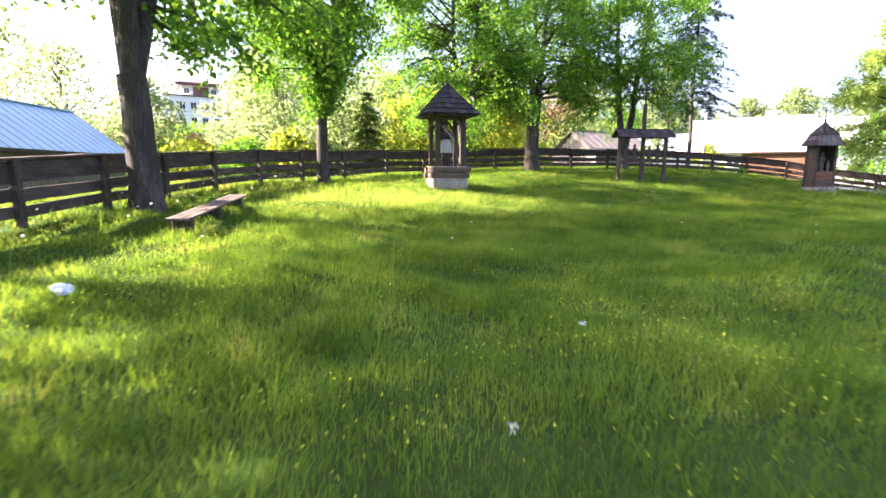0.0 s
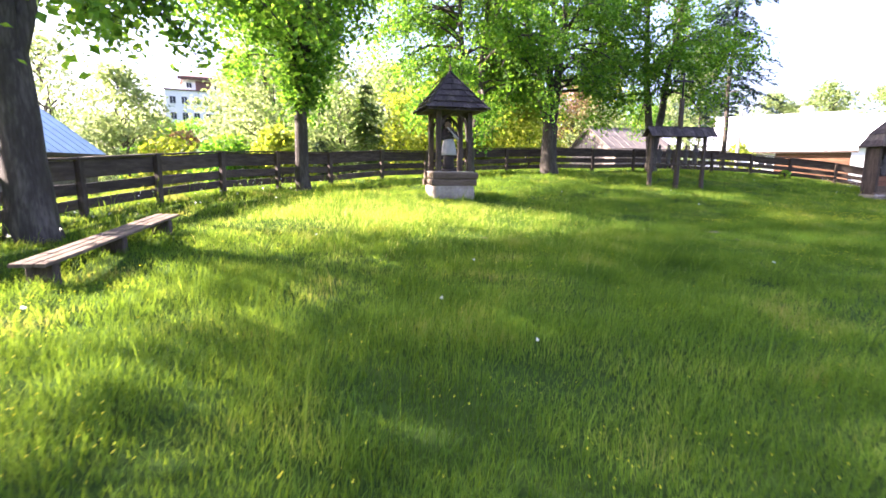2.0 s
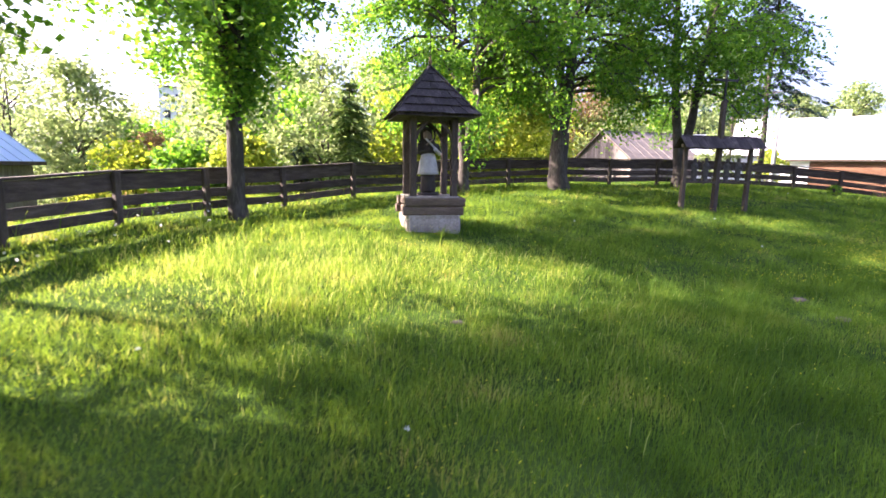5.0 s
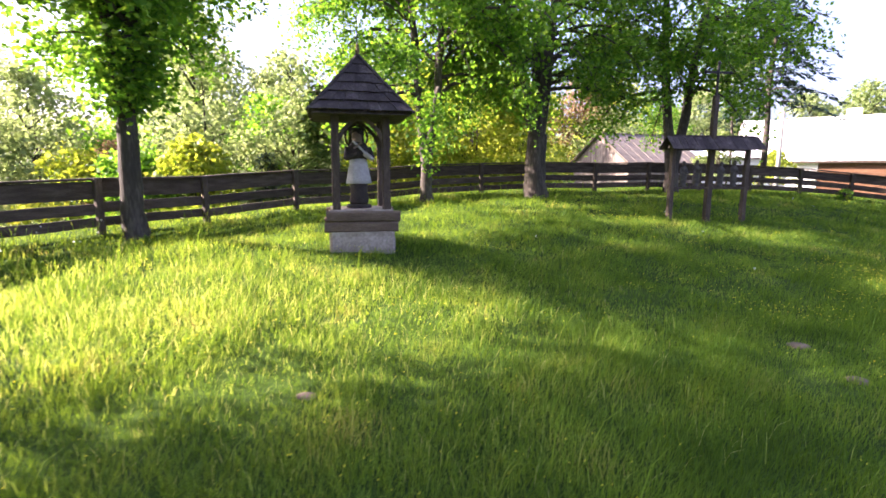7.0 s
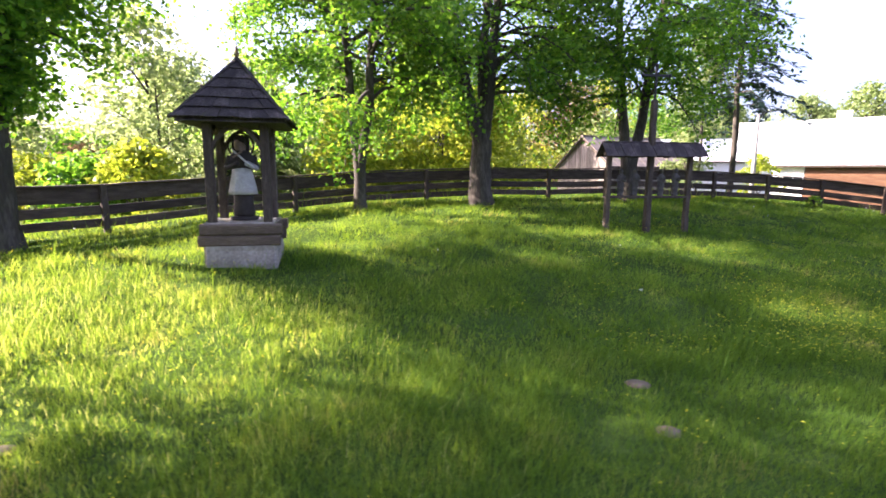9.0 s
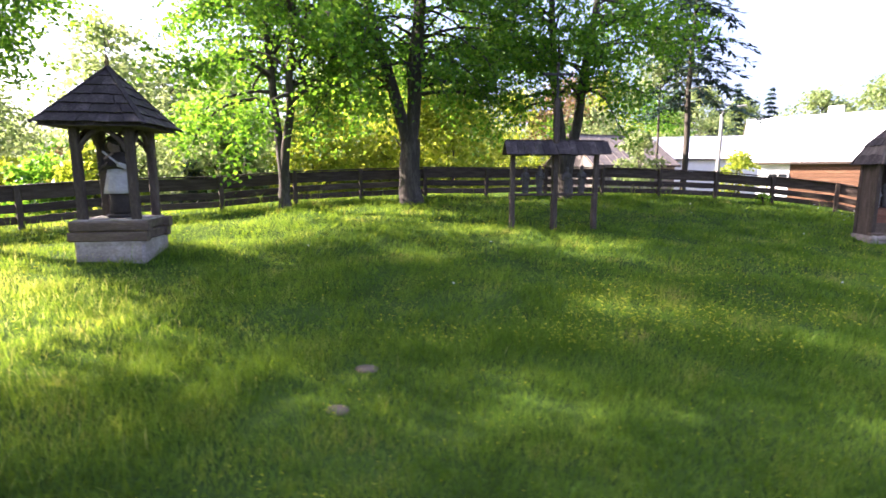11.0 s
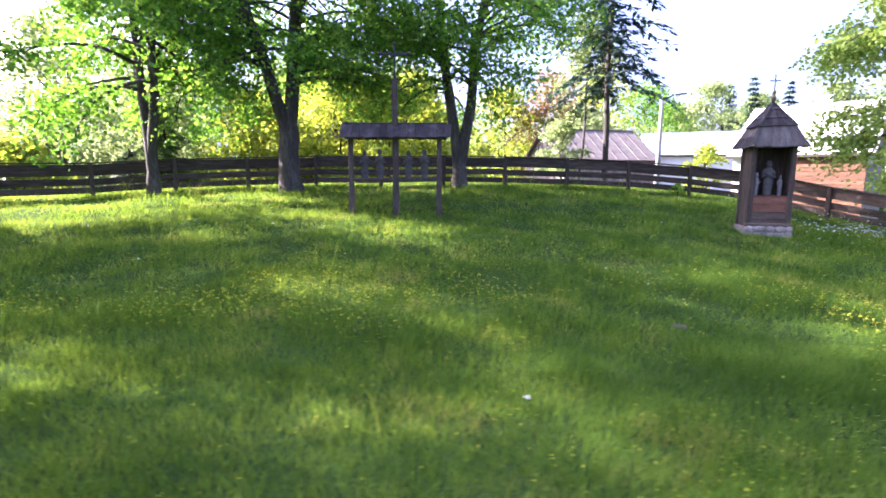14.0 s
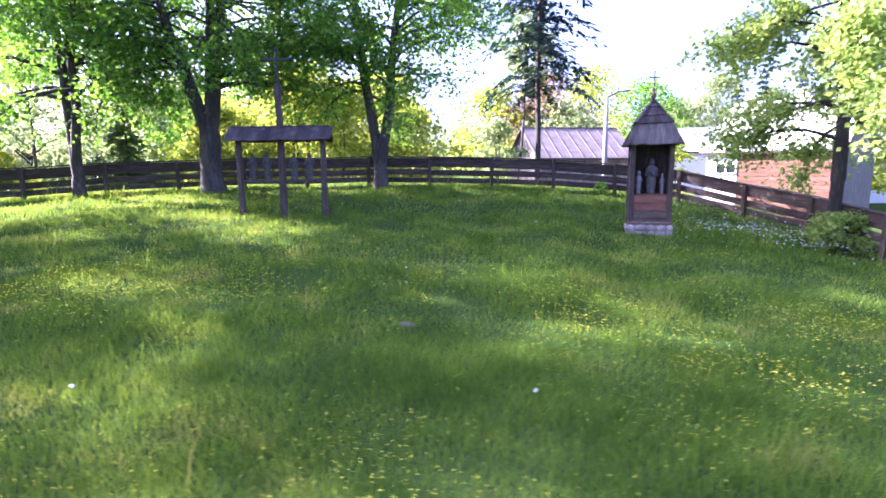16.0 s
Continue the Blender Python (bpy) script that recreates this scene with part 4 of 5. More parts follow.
for i, (x, y, h, r) in enumerate(((35.4, 82, 14.5, 4), (44, 88.5, 13, 4), (50, 80, 13.2, 3.6), (56, 77.5, 14.0, 4.0), (62, 74, 13, 4.0), (30.7, 79.4, 11.5, 4))):
    bush("far_tree", x, y, "round green tree on the skyline behind the barn", h, r, M_FAR if i % 2 else M_LEAF_PALE, 140 + i, 3800, 0.42, low=0.12, cat="tree", tall=0.2)
bush("shrub", 23.0, 42.5, "yellow-green bush at the corner of the barn", 6.2, 1.3, M_LEAF_SUN, 150, 2600, 0.2, cat="shrub")
bush("shrub", 13.9, 31.6, "grey-green shrub behind the fence boards", 2.7, 1.0, M_LEAF_PALE, 42, 2200, 0.14, cat="shrub")
build_tree("thin_tree", 14.7, 32.3, "thin bare-stemmed young tree beside the spruce", 0.05, [(80, 0.5)], 8, 1.4, 4.5, M_LEAF_PALE, 41, 2500, 0.16, fork=1.6, branches=20, sides=6, lean=(0.06, 0))
bush("shrub", 23.5, 24.5, "low light green shrub at the foot of the maple", 0.85, 0.85, M_MAPLE, 43, 2200, 0.11, low=0.02, cat="shrub")
bush("shrub", 18.0, 29.2, "small green shrub growing against the fence", 0.4, 0.28, M_LEAF, 44, 260, 0.08, low=0.02, cat="shrub")

# lindens added off to the side, beyond the fence, to shade the lower lawn
T = "broad linden further along the fence, added for its shade"
bush("linden", -11.3, 2.9, T, 13.5, 4.3, M_LEAF, 51, 10200, 0.185, low=0.31, cat="tree")
bush("linden", -9.5, -5.5, T, 13.0, 4.6, M_LEAF, 52, 8000, 0.3, low=0.27, cat="tree")
bush("linden", -17.0, 6.0, T, 20.0, 4.8, M_LEAF, 53, 5800, 0.3, low=0.45, cat="tree")
bush("linden", -10.9, 10.0, "young linden beyond the fence, added for its shade", 12.0, 3.3, M_LEAF, 54, 8200, 0.16, low=0.35, cat="tree")
bush("linden", -15.5, 12.8, "young linden beyond the fence, added for its shade", 20.0, 3.4, M_LEAF, 55, 5600, 0.28, low=0.5, cat="tree")

# far woods on the rising ground
rng = np.random.default_rng(77)
cs = []
for i in range(420):
    a = radians(rng.uniform(-62, 62))
    R = rng.uniform(95, 175)
    x, y = R * math.sin(a), R * math.cos(a)
    h, r = rng.uniform(6, 13), rng.uniform(2.2, 4.5)
    k = 165
    p = rng.normal(0, 1, (k, 3))
    p /= np.linalg.norm(p, axis=1)[:, None]
    lump = 0.75 + 0.3 * np.sin(p[:, 0] * 5 + i) * np.cos(p[:, 1] * 4 + i * 2)
    p = p * lump[:, None] * rng.uniform(0.7, 1.05, k)[:, None]
    cs.append(np.array([x, y, hgt(x, y) + h * 0.55]) + p * np.array([r, r, h * 0.5]))
lv, lf = leaves(np.concatenate(cs), 0.62, rng)
tagged(put("far_woods", mesh_np("far_woods", lv, [lf], smooth=False), M_FAR), "hazy green woods on the far slope", "woods", kind="stuff")

# ------------------------------------------------------------------ buildings
def quad(bm, pts, mat=0):
    f = bm.faces.new([bm.verts.new(p) for p in pts])
    f.material_index = mat
    return f


def slab(bm, a, b, c, d, t):
    """A plate with thickness t under the corners a, b, c, d."""
    a, b, c, d = map(Vector, (a, b, c, d))
    n = (b - a).cross(d - a).normalized() * t
    top = [bm.verts.new(p) for p in (a, b, c, d)]
    low = [bm.verts.new(p - n) for p in (a, b, c, d)]
    bm.faces.new(top)
    bm.faces.new(low[::-1])
    for i in range(4):
        bm.faces.new((top[i], low[i], low[(i + 1) % 4], top[(i + 1) % 4]))
    return bm


def boards(parent, p0, p1, z0, tops, mat, name="board", wide=0.22, thick=0.03, seed=0):
    """Upright boards from p0 to p1; tops(f) gives the height of the top at a share of the way."""
    p0, p1, rng = Vector(p0), Vector(p1), random.Random(seed)
    n = max(1, round((p1 - p0).length / wide))
    for i in range(n):
        f = (i + 0.5) / n
        p = p0.lerp(p1, f)
        bm = bmesh.new()
        beam(bm, (p.x, p.y, z0), (p.x, p.y, tops(f) + rng.uniform(-0.01, 0.01)), thick, (p1 - p0).length / n - 0.012, 0.004, up=(p1 - p0).normalized(), rings=1, wob=0.003, seed=i)
        part(name, bm, mat, parent)


def window(parent, m, w, h):
    win = part("window", beam(bmesh.new(), m @ Vector((-w / 2, -0.02, -h / 2 - 0.05)), m @ Vector((w / 2, -0.02, -h / 2 - 0.05)), 0.16, 0.06, 0.01), M_PLASTER, parent)
    bm = bmesh.new()
    quad(bm, [m @ Vector(v) for v in ((-w / 2, -0.015, -h / 2), (w / 2, -0.015, -h / 2), (w / 2, -0.015, h / 2), (-w / 2, -0.015, h / 2))])
    part("pane", bm, M_WINDOW, win)
    bm = bmesh.new()
    for x in (-w / 2, 0, w / 2):
        beam(bm, m @ Vector((x, -0.03, -h / 2)), m @ Vector((x, -0.03, h / 2)), 0.07, 0.06, 0.006, rings=1)
    beam(bm, m @ Vector((-w / 2, -0.03, h / 2)), m @ Vector((w / 2, -0.03, h / 2)), 0.06, 0.07, 0.006, rings=1)
    part("window_frame", bm, M_PLASTER, win)


def gable_house(name, label, m, length, width, wall_z, eave, ridge, over, wall_mat, roof_mat, seam=0.5, boarded=False, cat="house"):
    """Ridge along local x; the front eave at local y = 0, the ridge at y = width / 2."""
    s = thing(name, m, label, cat)
    bm = bmesh.new()
    L, W = length, width
    lo = [(0, 0), (L, 0), (L, W), (0, W)]
    b = [bm.verts.new((x, y, wall_z)) for x, y in lo]
    t = [bm.verts.new((x, y, eave)) for x, y in lo]
    r0, r1 = bm.verts.new((0, W / 2, ridge - 0.12)), bm.verts.new((L, W / 2, ridge - 0.12))
    bm.faces.new((b[0], b[1], t[1], t[0]))
    bm.faces.new((b[1], b[2], t[2], r1, t[1]))
    bm.faces.new((b[2], b[3], t[3], t[2]))
    bm.faces.new((b[3], b[0], t[0], r0, t[3]))
    part("wall", bm, wall_mat, s)
    roof = part("roof", slab(bmesh.new(), (-over, -over, eave - over * (ridge - eave) / (W / 2)), (L + over, -over, eave - over * (ridge - eave) / (W / 2)), (L + over, W / 2, ridge), (-over, W / 2, ridge), 0.1), roof_mat, s)
    part("roof", slab(bmesh.new(), (L + over, W + over, eave - over * (ridge - eave) / (W / 2)), (-over, W + over, eave - over * (ridge - eave) / (W / 2)), (-over, W / 2, ridge), (L + over, W / 2, ridge), 0.1), roof_mat, s)
    k = (ridge - eave) / (W / 2)
    x = -over
    while x < L + over:
        bm = bmesh.new()
        beam(bm, (x, -over, eave - over * k + 0.015), (x, W / 2, ridge + 0.015), 0.05, 0.04, 0.008, rings=1, wob=0)
        part("seam", bm, roof_mat, roof)
        x += seam
    bm = bmesh.new()
    beam(bm, (-over, W / 2, ridge + 0.03), (L + over, W / 2, ridge + 0.03), 0.25, 0.05, 0.01)
    part("ridge_cap", bm, roof_mat, roof)
    bm = bmesh.new()
    beam(bm, (-over, -over - 0.03, eave - over * k - 0.06), (L + over, -over - 0.03, eave - over * k - 0.06), 0.05, 0.16, 0.01)
    part("fascia", bm, M_POST, s)
    for x in (-over, L + over):
        bm = bmesh.new()
        beam(bm, (x, -over, eave - over * k - 0.08), (x, W / 2, ridge - 0.08), 0.05, 0.16, 0.01)
        beam(bm, (x, W + over, eave - over * k - 0.08), (x, W / 2, ridge - 0.08), 0.05, 0.16, 0.01)
        part("verge_board", bm, M_POST, s)
    if boarded:
        boards(s, (-0.03, 0, 0), (-0.03, W, 0), wall_z, lambda f: eave + (ridge - 0.15 - eave) * (1 - abs(2 * f - 1)), wall_mat, seed=5)
        boards(s, (0, -0.03, 0), (L, -0.03, 0), wall_z, lambda f: eave - 0.02, wall_mat, seed=6, wide=0.3)
    return s


def along(a, b, z):
    """A frame at a, local x toward b, local y to the left of it."""
    return Matrix.Translation((a[0], a[1], z)) @ Matrix.Rotation(math.atan2(b[1] - a[1], b[0] - a[0]), 4, "Z")


shed = gable_house("shed", "weathered board shed with grey fibre roof below the fence", along((15.0, 47.3), (21.9, 50.4), 0), 7.5, 6.9, -2.8, 2.65, 4.95, 0.3, M_GREYBOARD, M_GREYROOF, seam=0.9, boarded=True, cat="shed")
BARN_M = along((25.4, 44.7), (30.3, 41.22), 0.0)
barn = gable_house("barn", "long barn with bright tin roof and orange board walls", BARN_M, 6.6, 10.0, -3.0, 2.75, 5.9, 0.35, M_GREYBOARD, M_TIN, seam=0.9, cat="barn")
bm = bmesh.new()
slab(bm, (-0.02, -0.03, -3.0), (1.75, -0.03, -3.0), (1.75, -0.03, 2.7), (-0.02, -0.03, 2.7), 0.03)
part("plaster_wall", bm, M_PLASTER, barn, "white plastered stretch of wall")
for k in range(23):
    bm = bmesh.new()
    beam(bm, (1.8, -0.03, -2.9 + k * 0.24), (6.58, -0.03, -2.9 + k * 0.24), 0.03, 0.225, 0.006, rings=2, wob=0.003, seed=k)
    part("wall_board", bm, M_BRICK, barn)
window(barn, pose(1.15, -0.06, 1.55), 1.1, 0.5)
bm = bmesh.new()
beam(bm, (3.5, 5.4, 5.2), (3.5, 5.4, 6.5), 0.9, 0.6, 0.03, up=(0, 1, 0))
part("chimney", bm, M_PLASTER, barn)
gable_house("workshop", "low white-walled building with bright tin roof behind", along((23.6, 62), (37, 60), 0), 18, 10.5, -3.0, 3.4, 5.8, 0.3, M_PLASTER, M_TIN, seam=1.0, cat="building")
gable_house("workshop", "low white-walled building with bright tin roof behind", along((37.5, 70.5), (57, 64), 0), 23, 13, -3.0, 4.2, 8.6, 0.3, M_PLASTER, M_TIN, seam=1.0, cat="building")
blue = gable_house("storehouse", "storehouse with pale blue tin roof beyond the fence", along((-15.6, 8.5), (-16.9, 26.4), 0), 18.0, 5.2, -3.2, 1.75, 3.75, 0.3, M_GREYBOARD, M_BLUETIN, seam=0.6, cat="building")


def build_villa():
    m = along((-42.6, 79.2), (-35.3, 82.9), 9.0) @ Matrix.Scale(0.76, 4)
    s = thing("villa", m, "large white house with brown roof and dormer far off", "house")
    part("wall", slab(bmesh.new(), (0, 0, 4.6), (11, 0, 4.6), (11, 9, 4.6), (0, 9, 4.6), 17.0), M_PLASTER, s)
    part("wall", slab(bmesh.new(), (3.2, 1.5, 7.0), (10.5, 1.5, 7.0), (10.5, 8, 7.0), (3.2, 8, 7.0), 2.4), M_PLASTER, s, "white attic storey")
    part("roof", slab(bmesh.new(), (2.4, 0.7, 7.05), (11.4, 0.7, 7.05), (11.0, 5, 8.4), (3.4, 5, 8.4), 0.18), M_BROWNROOF, s)
    part("roof", slab(bmesh.new(), (11.4, 9, 7.05), (2.4, 9, 7.05), (3.4, 5, 8.4), (11.0, 5, 8.4), 0.18), M_BROWNROOF, s)
    part("terrace_edge", beam(bmesh.new(), (-0.2, -0.1, 4.7), (11.2, -0.1, 4.7), 0.3, 0.25, 0.03), M_BROWNROOF, s)
    for z in (-0.4, 2.7):
        for k in range(5):
            window(s, pose(1.3 + k * 2.1, -0.03, z), 1.1, 1.4)
    part("eaves_board", beam(bmesh.new(), (2.4, 0.66, 7.2), (11.4, 0.66, 7.2), 0.14, 0.62, 0.02), M_BROWNROOF, s, "broad brown eaves board")
    part("loggia", slab(bmesh.new(), (5.6, 1.44, 4.7), (8.6, 1.44, 4.7), (8.6, 1.44, 6.8), (5.6, 1.44, 6.8), 0.05), M_BROWNROOF, s, "dark brown boarded loggia")
    for x in (4.4, 9.6):
        window(s, pose(x, 1.47, 5.9), 1.0, 1.0)


build_villa()


def build_pole(x, y, top):
    z = hgt(x, y)
    s = thing("utility_pole", pose(x, y, z), "slim concrete street lamp pole beyond the fence", "pole")
    h = top - z
    part("mast", turned(bmesh.new(), [(0.12, -0.2), (0.11, h * 0.4), (0.075, h)], 10), M_CONCRETE, s)
    bm = bmesh.new()
    beam(bm, (0, 0, h - 0.05), (0.55, -0.1, h + 0.18), 0.05, 0.05, 0.01)
    part("arm", bm, M_IRON, s)
    bm = bmesh.new()
    beam(bm, (0.5, -0.1, h + 0.17), (1.0, -0.15, h + 0.22), 0.16, 0.1, 0.03)
    part("lamp_head", bm, M_CONCRETE, s)


build_pole(18.5, 34.6, 4.8)

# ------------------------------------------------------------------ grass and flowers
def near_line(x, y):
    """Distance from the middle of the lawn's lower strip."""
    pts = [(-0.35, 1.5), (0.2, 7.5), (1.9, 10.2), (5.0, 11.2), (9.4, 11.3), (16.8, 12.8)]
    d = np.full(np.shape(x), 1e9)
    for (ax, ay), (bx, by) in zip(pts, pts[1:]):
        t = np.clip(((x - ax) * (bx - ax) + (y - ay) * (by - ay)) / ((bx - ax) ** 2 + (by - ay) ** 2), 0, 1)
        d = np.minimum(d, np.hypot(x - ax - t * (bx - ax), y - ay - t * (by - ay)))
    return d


def tuft(x, y):
    return 0.55 * vnoise(x, y, 0.55, 21) + 0.45 * vnoise(x, y, 1.5, 22)


BARE = [(6.12, 13.8, 0.13), (6.1, 12.86, 0.11), (14.69, 16.31, 0.11), (0.73, 12.03, 0.09)]


def blades(x, y, hmin, hmax, width, rng, lean=0.5):
    n = len(x)
    big = np.clip((tuft(x, y) - 0.22) / 0.56, 0, 1)
    h = (hmin + (hmax - hmin) * rng.uniform(0, 1, n) ** 1.4) * (0.5 + 1.2 * big)
    az = rng.uniform(0, 2 * np.pi, n)
    ln = h * rng.uniform(0.2, lean + 0.55, n)
    wind = np.array([0.3, -0.1])
    dx, dy = np.cos(az) * ln + wind[0] * h * 0.5, np.sin(az) * ln + wind[1] * h * 0.5
    fa = az + np.pi / 2 + rng.normal(0, 0.5, n)
    w = width * rng.uniform(0.6, 1.4, n)
    wx, wy = np.cos(fa) * w / 2, np.sin(fa) * w / 2
    z = height(x, y)
    v = np.empty((n, 5, 3), np.float32)
    v[:, 0] = np.stack([x - wx, y - wy, z - 0.02], -1)
    v[:, 1] = np.stack([x + wx, y + wy, z - 0.02], -1)
    mx, my, mz = x + dx * 0.35, y + dy * 0.35, z + h * 0.62
    v[:, 2] = np.stack([mx + wx * 0.75, my + wy * 0.75, mz], -1)
    v[:, 3] = np.stack([mx - wx * 0.75, my - wy * 0.75, mz], -1)
    v[:, 4] = np.stack([x + dx, y + dy, z + h], -1)
    return v


rng = np.random.default_rng(5)
N = 3000000
px, py = rng.uniform(-9, 25.5, N), rng.uniform(-2.0, 31, N)
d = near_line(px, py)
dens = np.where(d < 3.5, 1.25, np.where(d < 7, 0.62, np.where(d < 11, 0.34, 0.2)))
back = (px > 4.5) & (py < 8.6 + 0.14 * np.clip(px - 8, 0, 30))
dens = dens * np.where(back, 0.3, 1.0)
keep = (outside(px, py) < 2.2) & (rng.uniform(0, 1, N) < dens * (0.3 + 0.42 * tuft(px, py)))
for bx, by, br in BARE:
    keep &= np.hypot((px - bx) * 1.0, (py - by) * 1.3) > br * rng.uniform(0.6, 1.1, N)
px, py, d, back = px[keep], py[keep], d[keep], back[keep]
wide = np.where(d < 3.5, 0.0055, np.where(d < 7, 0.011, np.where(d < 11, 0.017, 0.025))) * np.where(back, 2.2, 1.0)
bv = blades(px, py, 0.05, 0.145, wide, rng, 0.8)
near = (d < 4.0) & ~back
nb = bv[near]
idx = (np.arange(len(nb)) * 5)[:, None]
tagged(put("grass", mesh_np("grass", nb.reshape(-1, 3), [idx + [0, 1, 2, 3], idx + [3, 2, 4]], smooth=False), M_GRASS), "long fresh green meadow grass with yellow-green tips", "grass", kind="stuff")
fb = bv[~near][:, [0, 1, 4]]
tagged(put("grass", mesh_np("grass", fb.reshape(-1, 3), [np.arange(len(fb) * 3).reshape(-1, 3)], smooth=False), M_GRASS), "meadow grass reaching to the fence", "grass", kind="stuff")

# tall seeding stalks in the sunny part and along the fence
n = 9000
sx, sy = rng.uniform(-8, 25, n), rng.uniform(2, 31, n)
o = outside(sx, sy)
keep = (o < 0.1) & (rng.uniform(0, 1, n) < np.where(o > -1.3, 1.0, 0.16))
sx, sy = sx[keep], sy[keep]
bv = blades(sx, sy, 0.28, 0.5, np.full(len(sx), 0.012), rng, 0.1)
idx = (np.arange(len(sx)) * 5)[:, None]
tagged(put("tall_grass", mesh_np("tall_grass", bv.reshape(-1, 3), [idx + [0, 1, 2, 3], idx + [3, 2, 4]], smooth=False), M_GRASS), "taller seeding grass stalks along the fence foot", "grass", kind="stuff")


# pale seeding stalks over the sunny brow; their paleness adds to its sunlit look
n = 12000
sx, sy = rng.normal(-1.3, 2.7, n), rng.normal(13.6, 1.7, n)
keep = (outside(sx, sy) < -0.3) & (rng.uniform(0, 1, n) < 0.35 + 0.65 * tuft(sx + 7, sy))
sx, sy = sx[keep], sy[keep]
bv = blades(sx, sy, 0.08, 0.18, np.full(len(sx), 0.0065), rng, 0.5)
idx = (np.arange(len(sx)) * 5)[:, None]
tagged(put("seeding_grass", mesh_np("seeding_grass", bv.reshape(-1, 3), [idx + [0, 1, 2, 3], idx + [3, 2, 4]], smooth=False), M_STRAW), "pale seeding grass whose straw colour also brightens the sunlit meadow", "grass", kind="stuff")


def blossoms(name, x, y, lift, size, mat, label, petals=6, cup=0.3):
    n = len(x)
    z = height(x, y) + lift
    a = np.linspace(0, 2 * np.pi, petals, endpoint=False)
    tilt = rng.normal(0, 0.35, (n, 2))
    sz = size * rng.uniform(0.7, 1.25, n)
    v = np.empty((n, petals + 1, 3))
    v[:, 0] = np.stack([x, y, z], -1)
    for i, t in enumerate(a):
        v[:, i + 1] = np.stack([x + np.cos(t) * sz, y + np.sin(t) * sz, z + sz * cup + sz * (np.cos(t) * tilt[:, 0] + np.sin(t) * tilt[:, 1])], -1)
    idx = (np.arange(n) * (petals + 1))[:, None]
    f = np.concatenate([idx + [0, i + 1, (i + 1) % petals + 1] for i in range(petals)])
    # stalk
    sv = np.empty((n, 3, 3))
    sv[:, 0] = np.stack([x - 0.003, y, z - lift], -1)
    sv[:, 1] = np.stack([x + 0.003, y, z - lift], -1)
    sv[:, 2] = np.stack([x, y, z], -1)
    me = mesh_np(name, np.concatenate([v.reshape(-1, 3), sv.reshape(-1, 3)]), [np.concatenate([f, n * (petals + 1) + (np.arange(n) * 3)[:, None] + [0, 1, 2]])], smooth=False)
    me.materials.append(mat)
    me.materials.append(M_GRASS)
    mi = np.zeros(len(me.polygons), np.int32)
    mi[len(f):] = 1
    me.polygons.foreach_set("material_index", mi)
    tagged(new(name, me), label, "flowers", kind="stuff")


n = 260000
fx, fy = rng.uniform(-4, 24, n), rng.uniform(1.0, 25, n)
pat = np.clip(vnoise(fx, fy, 0.7, 31) * 0.6 + vnoise(fx, fy, 2.2, 32) * 0.6 - 0.52, 0, 1) * 2.4 + 0.05
w = np.clip(0.16 + 0.84 * smooth(2.5, 9, fx) + 0.7 * np.exp(-((fx - 2.2) ** 2 + (fy - 3.5) ** 2) / 6.0), 0, 1)
w = w * (0.14 + 0.86 * smooth(19.0, 14.0, fy - 0.12 * np.clip(fx - 8, 0, 20)))
keep = (outside(fx, fy) < -1) & ((fx < 3.5) | (fy > 9.5 + 0.14 * np.clip(fx - 8, 0, 30))) & (rng.uniform(0, 1, n) < w * pat * 0.62)
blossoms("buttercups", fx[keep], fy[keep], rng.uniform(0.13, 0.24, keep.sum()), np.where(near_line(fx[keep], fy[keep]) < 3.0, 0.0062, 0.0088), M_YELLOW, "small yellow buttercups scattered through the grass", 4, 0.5)

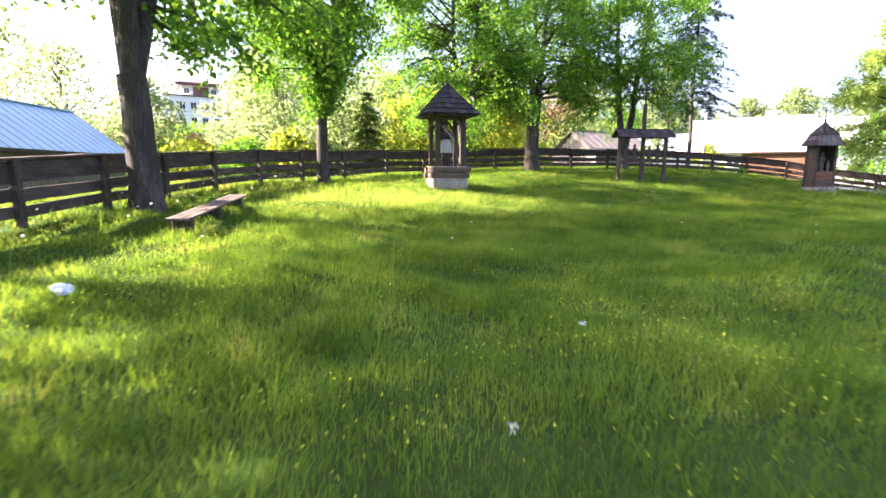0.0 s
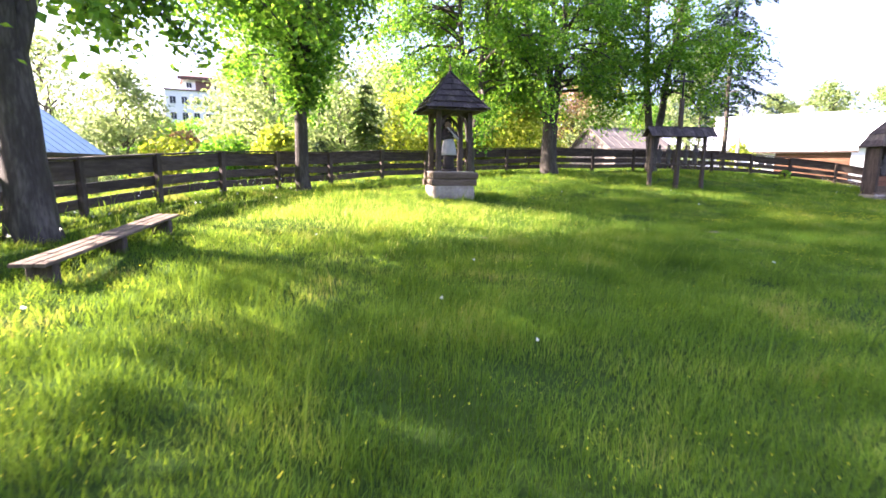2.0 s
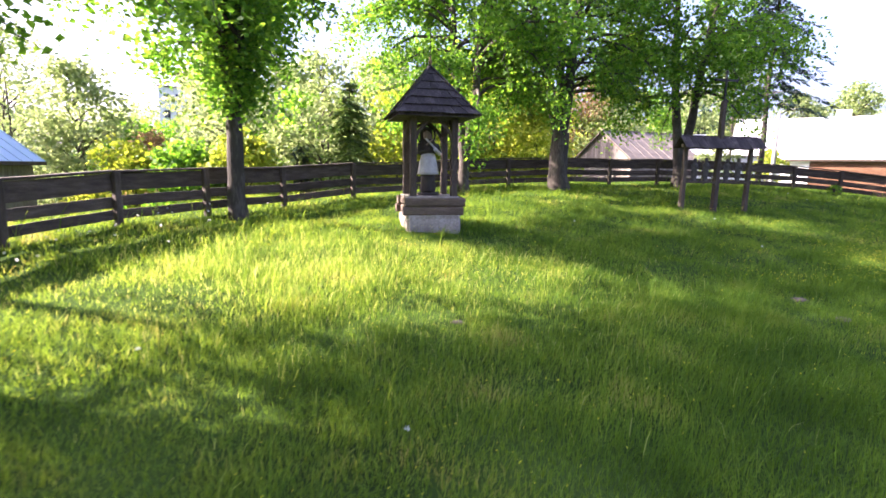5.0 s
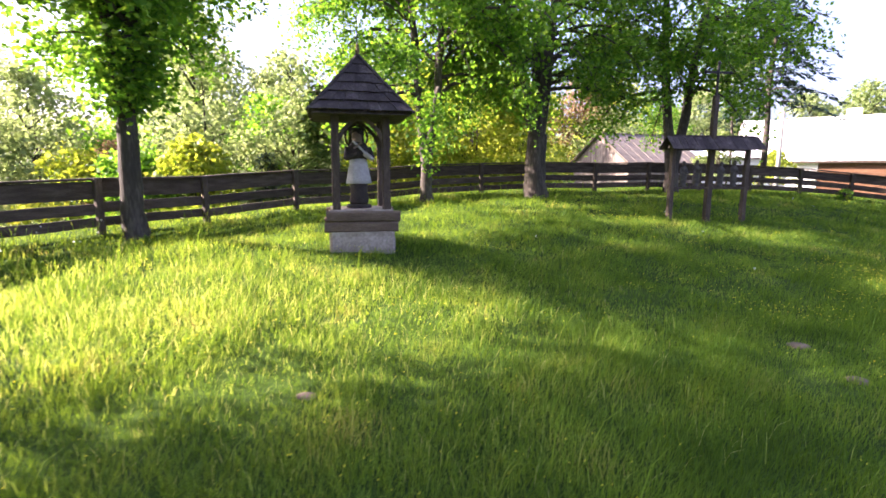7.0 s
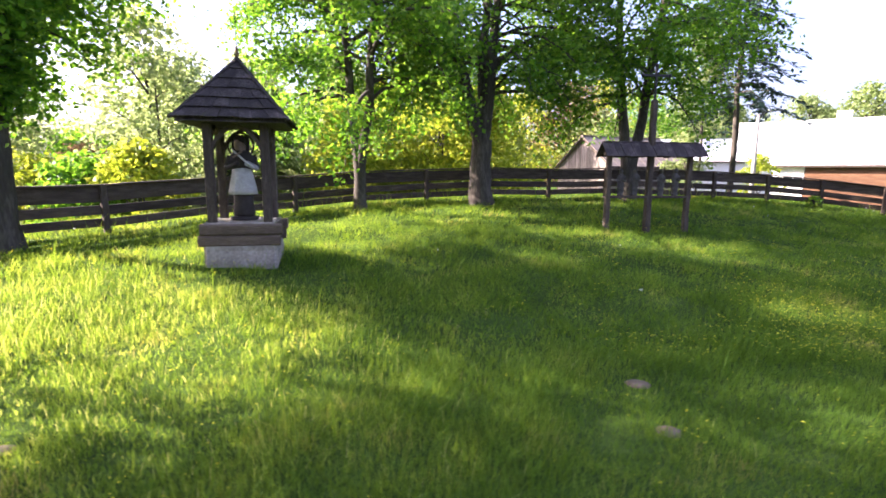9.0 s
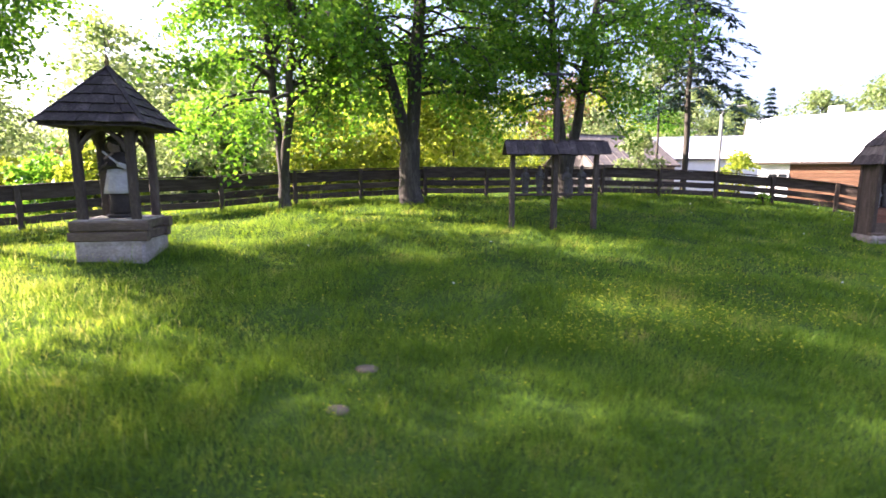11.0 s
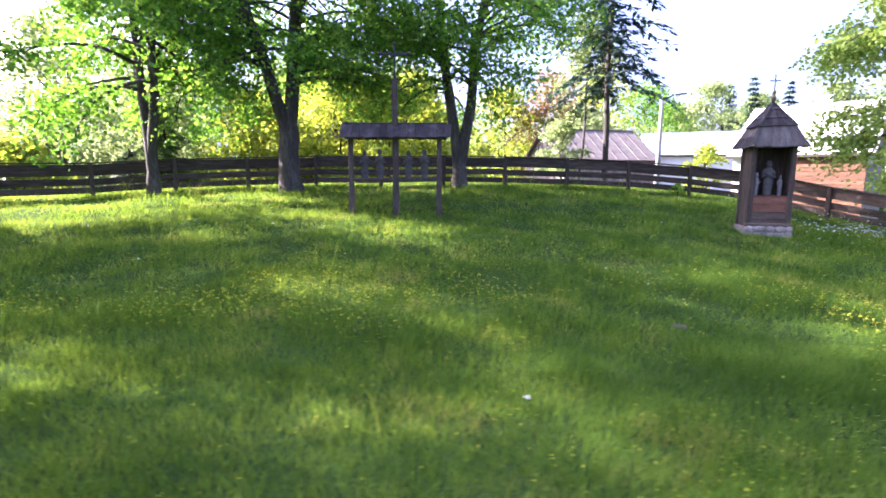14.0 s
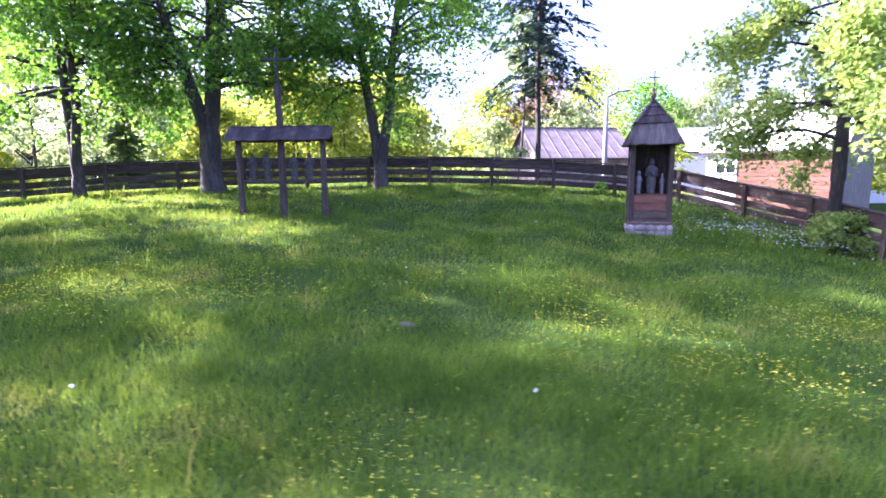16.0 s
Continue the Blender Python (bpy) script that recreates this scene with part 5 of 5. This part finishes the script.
n = 1500
cx, cy = rng.uniform(-9, 27, n), rng.uniform(1, 31, n)
o = outside(cx, cy)
keep = (o < -0.2) & (rng.uniform(0, 1, n) < np.where((o > -2.2) & ((cx > 19) | (cx < -4)), 1.0, 0.045))
cx, cy = cx[keep], cy[keep]
# daisies in the sunny corner by the maple
n = 420
dx, dy = 21.8 + rng.normal(0, 1.1, n), 24.9 + rng.normal(0, 0.9, n)
keep = outside(dx, dy) < -0.15
blossoms("daisies", dx[keep], dy[keep], rng.uniform(0.16, 0.3, keep.sum()), 0.022, M_PUFF, "white daisies in the long grass by the maple", 6, 0.2)
# each seed head is a small ball of hair tips
k = 16
u = rng.normal(0, 1, (len(cx), k, 3))
u /= np.linalg.norm(u, axis=2)[:, :, None]
lift = rng.uniform(0.2, 0.36, len(cx))
c = np.stack([cx, cy, height(cx, cy) + lift], -1)[:, None, :] + u * 0.011
lv, lf = leaves(c.reshape(-1, 3), 0.018, rng, droop=0.0)
tagged(put("dandelion_clocks", mesh_np("dandelion_clocks", lv, [lf], smooth=False), M_PUFF), "pale dandelion seed heads standing over the grass", "flowers", kind="stuff")

for i, (x, y, r) in enumerate(BARE):
    bm = bmesh.new()
    turned(bm, [(r * 1.15, -0.03), (r, 0.015), (r * 0.6, 0.03), (r * 0.2, 0.035)], 16, squash=0.75)
    for v in bm.verts:
        v.co.xy *= 1 + 0.25 * noise.noise(Vector((v.co.x * 3, v.co.y * 3, i * 4.0)))
    ob = part("bare_patch", bm, M_BARE, None)
    ob.location = (x, y, hgt(x, y))
    tagged(ob, "bare dry earth mound in the grass", "molehill", group="bare patches")


def build_paper(x, y):
    """A crumpled white sheet caught in the grass."""
    bm = bmesh.new()
    bmesh.ops.create_icosphere(bm, subdivisions=3, radius=0.075)
    for v in bm.verts:
        n = noise.noise(v.co * 17) * 0.45 + noise.noise(v.co * 41) * 0.25
        v.co *= 1 + n
        v.co.z *= 0.7
    ob = part("crumpled_paper", bm, M_PAPER, None)
    ob.location = (x, y, hgt(x, y) + 0.17)
    tagged(ob, "crumpled white paper lying on the long grass", "litter")


build_paper(-3.72, 4.0)
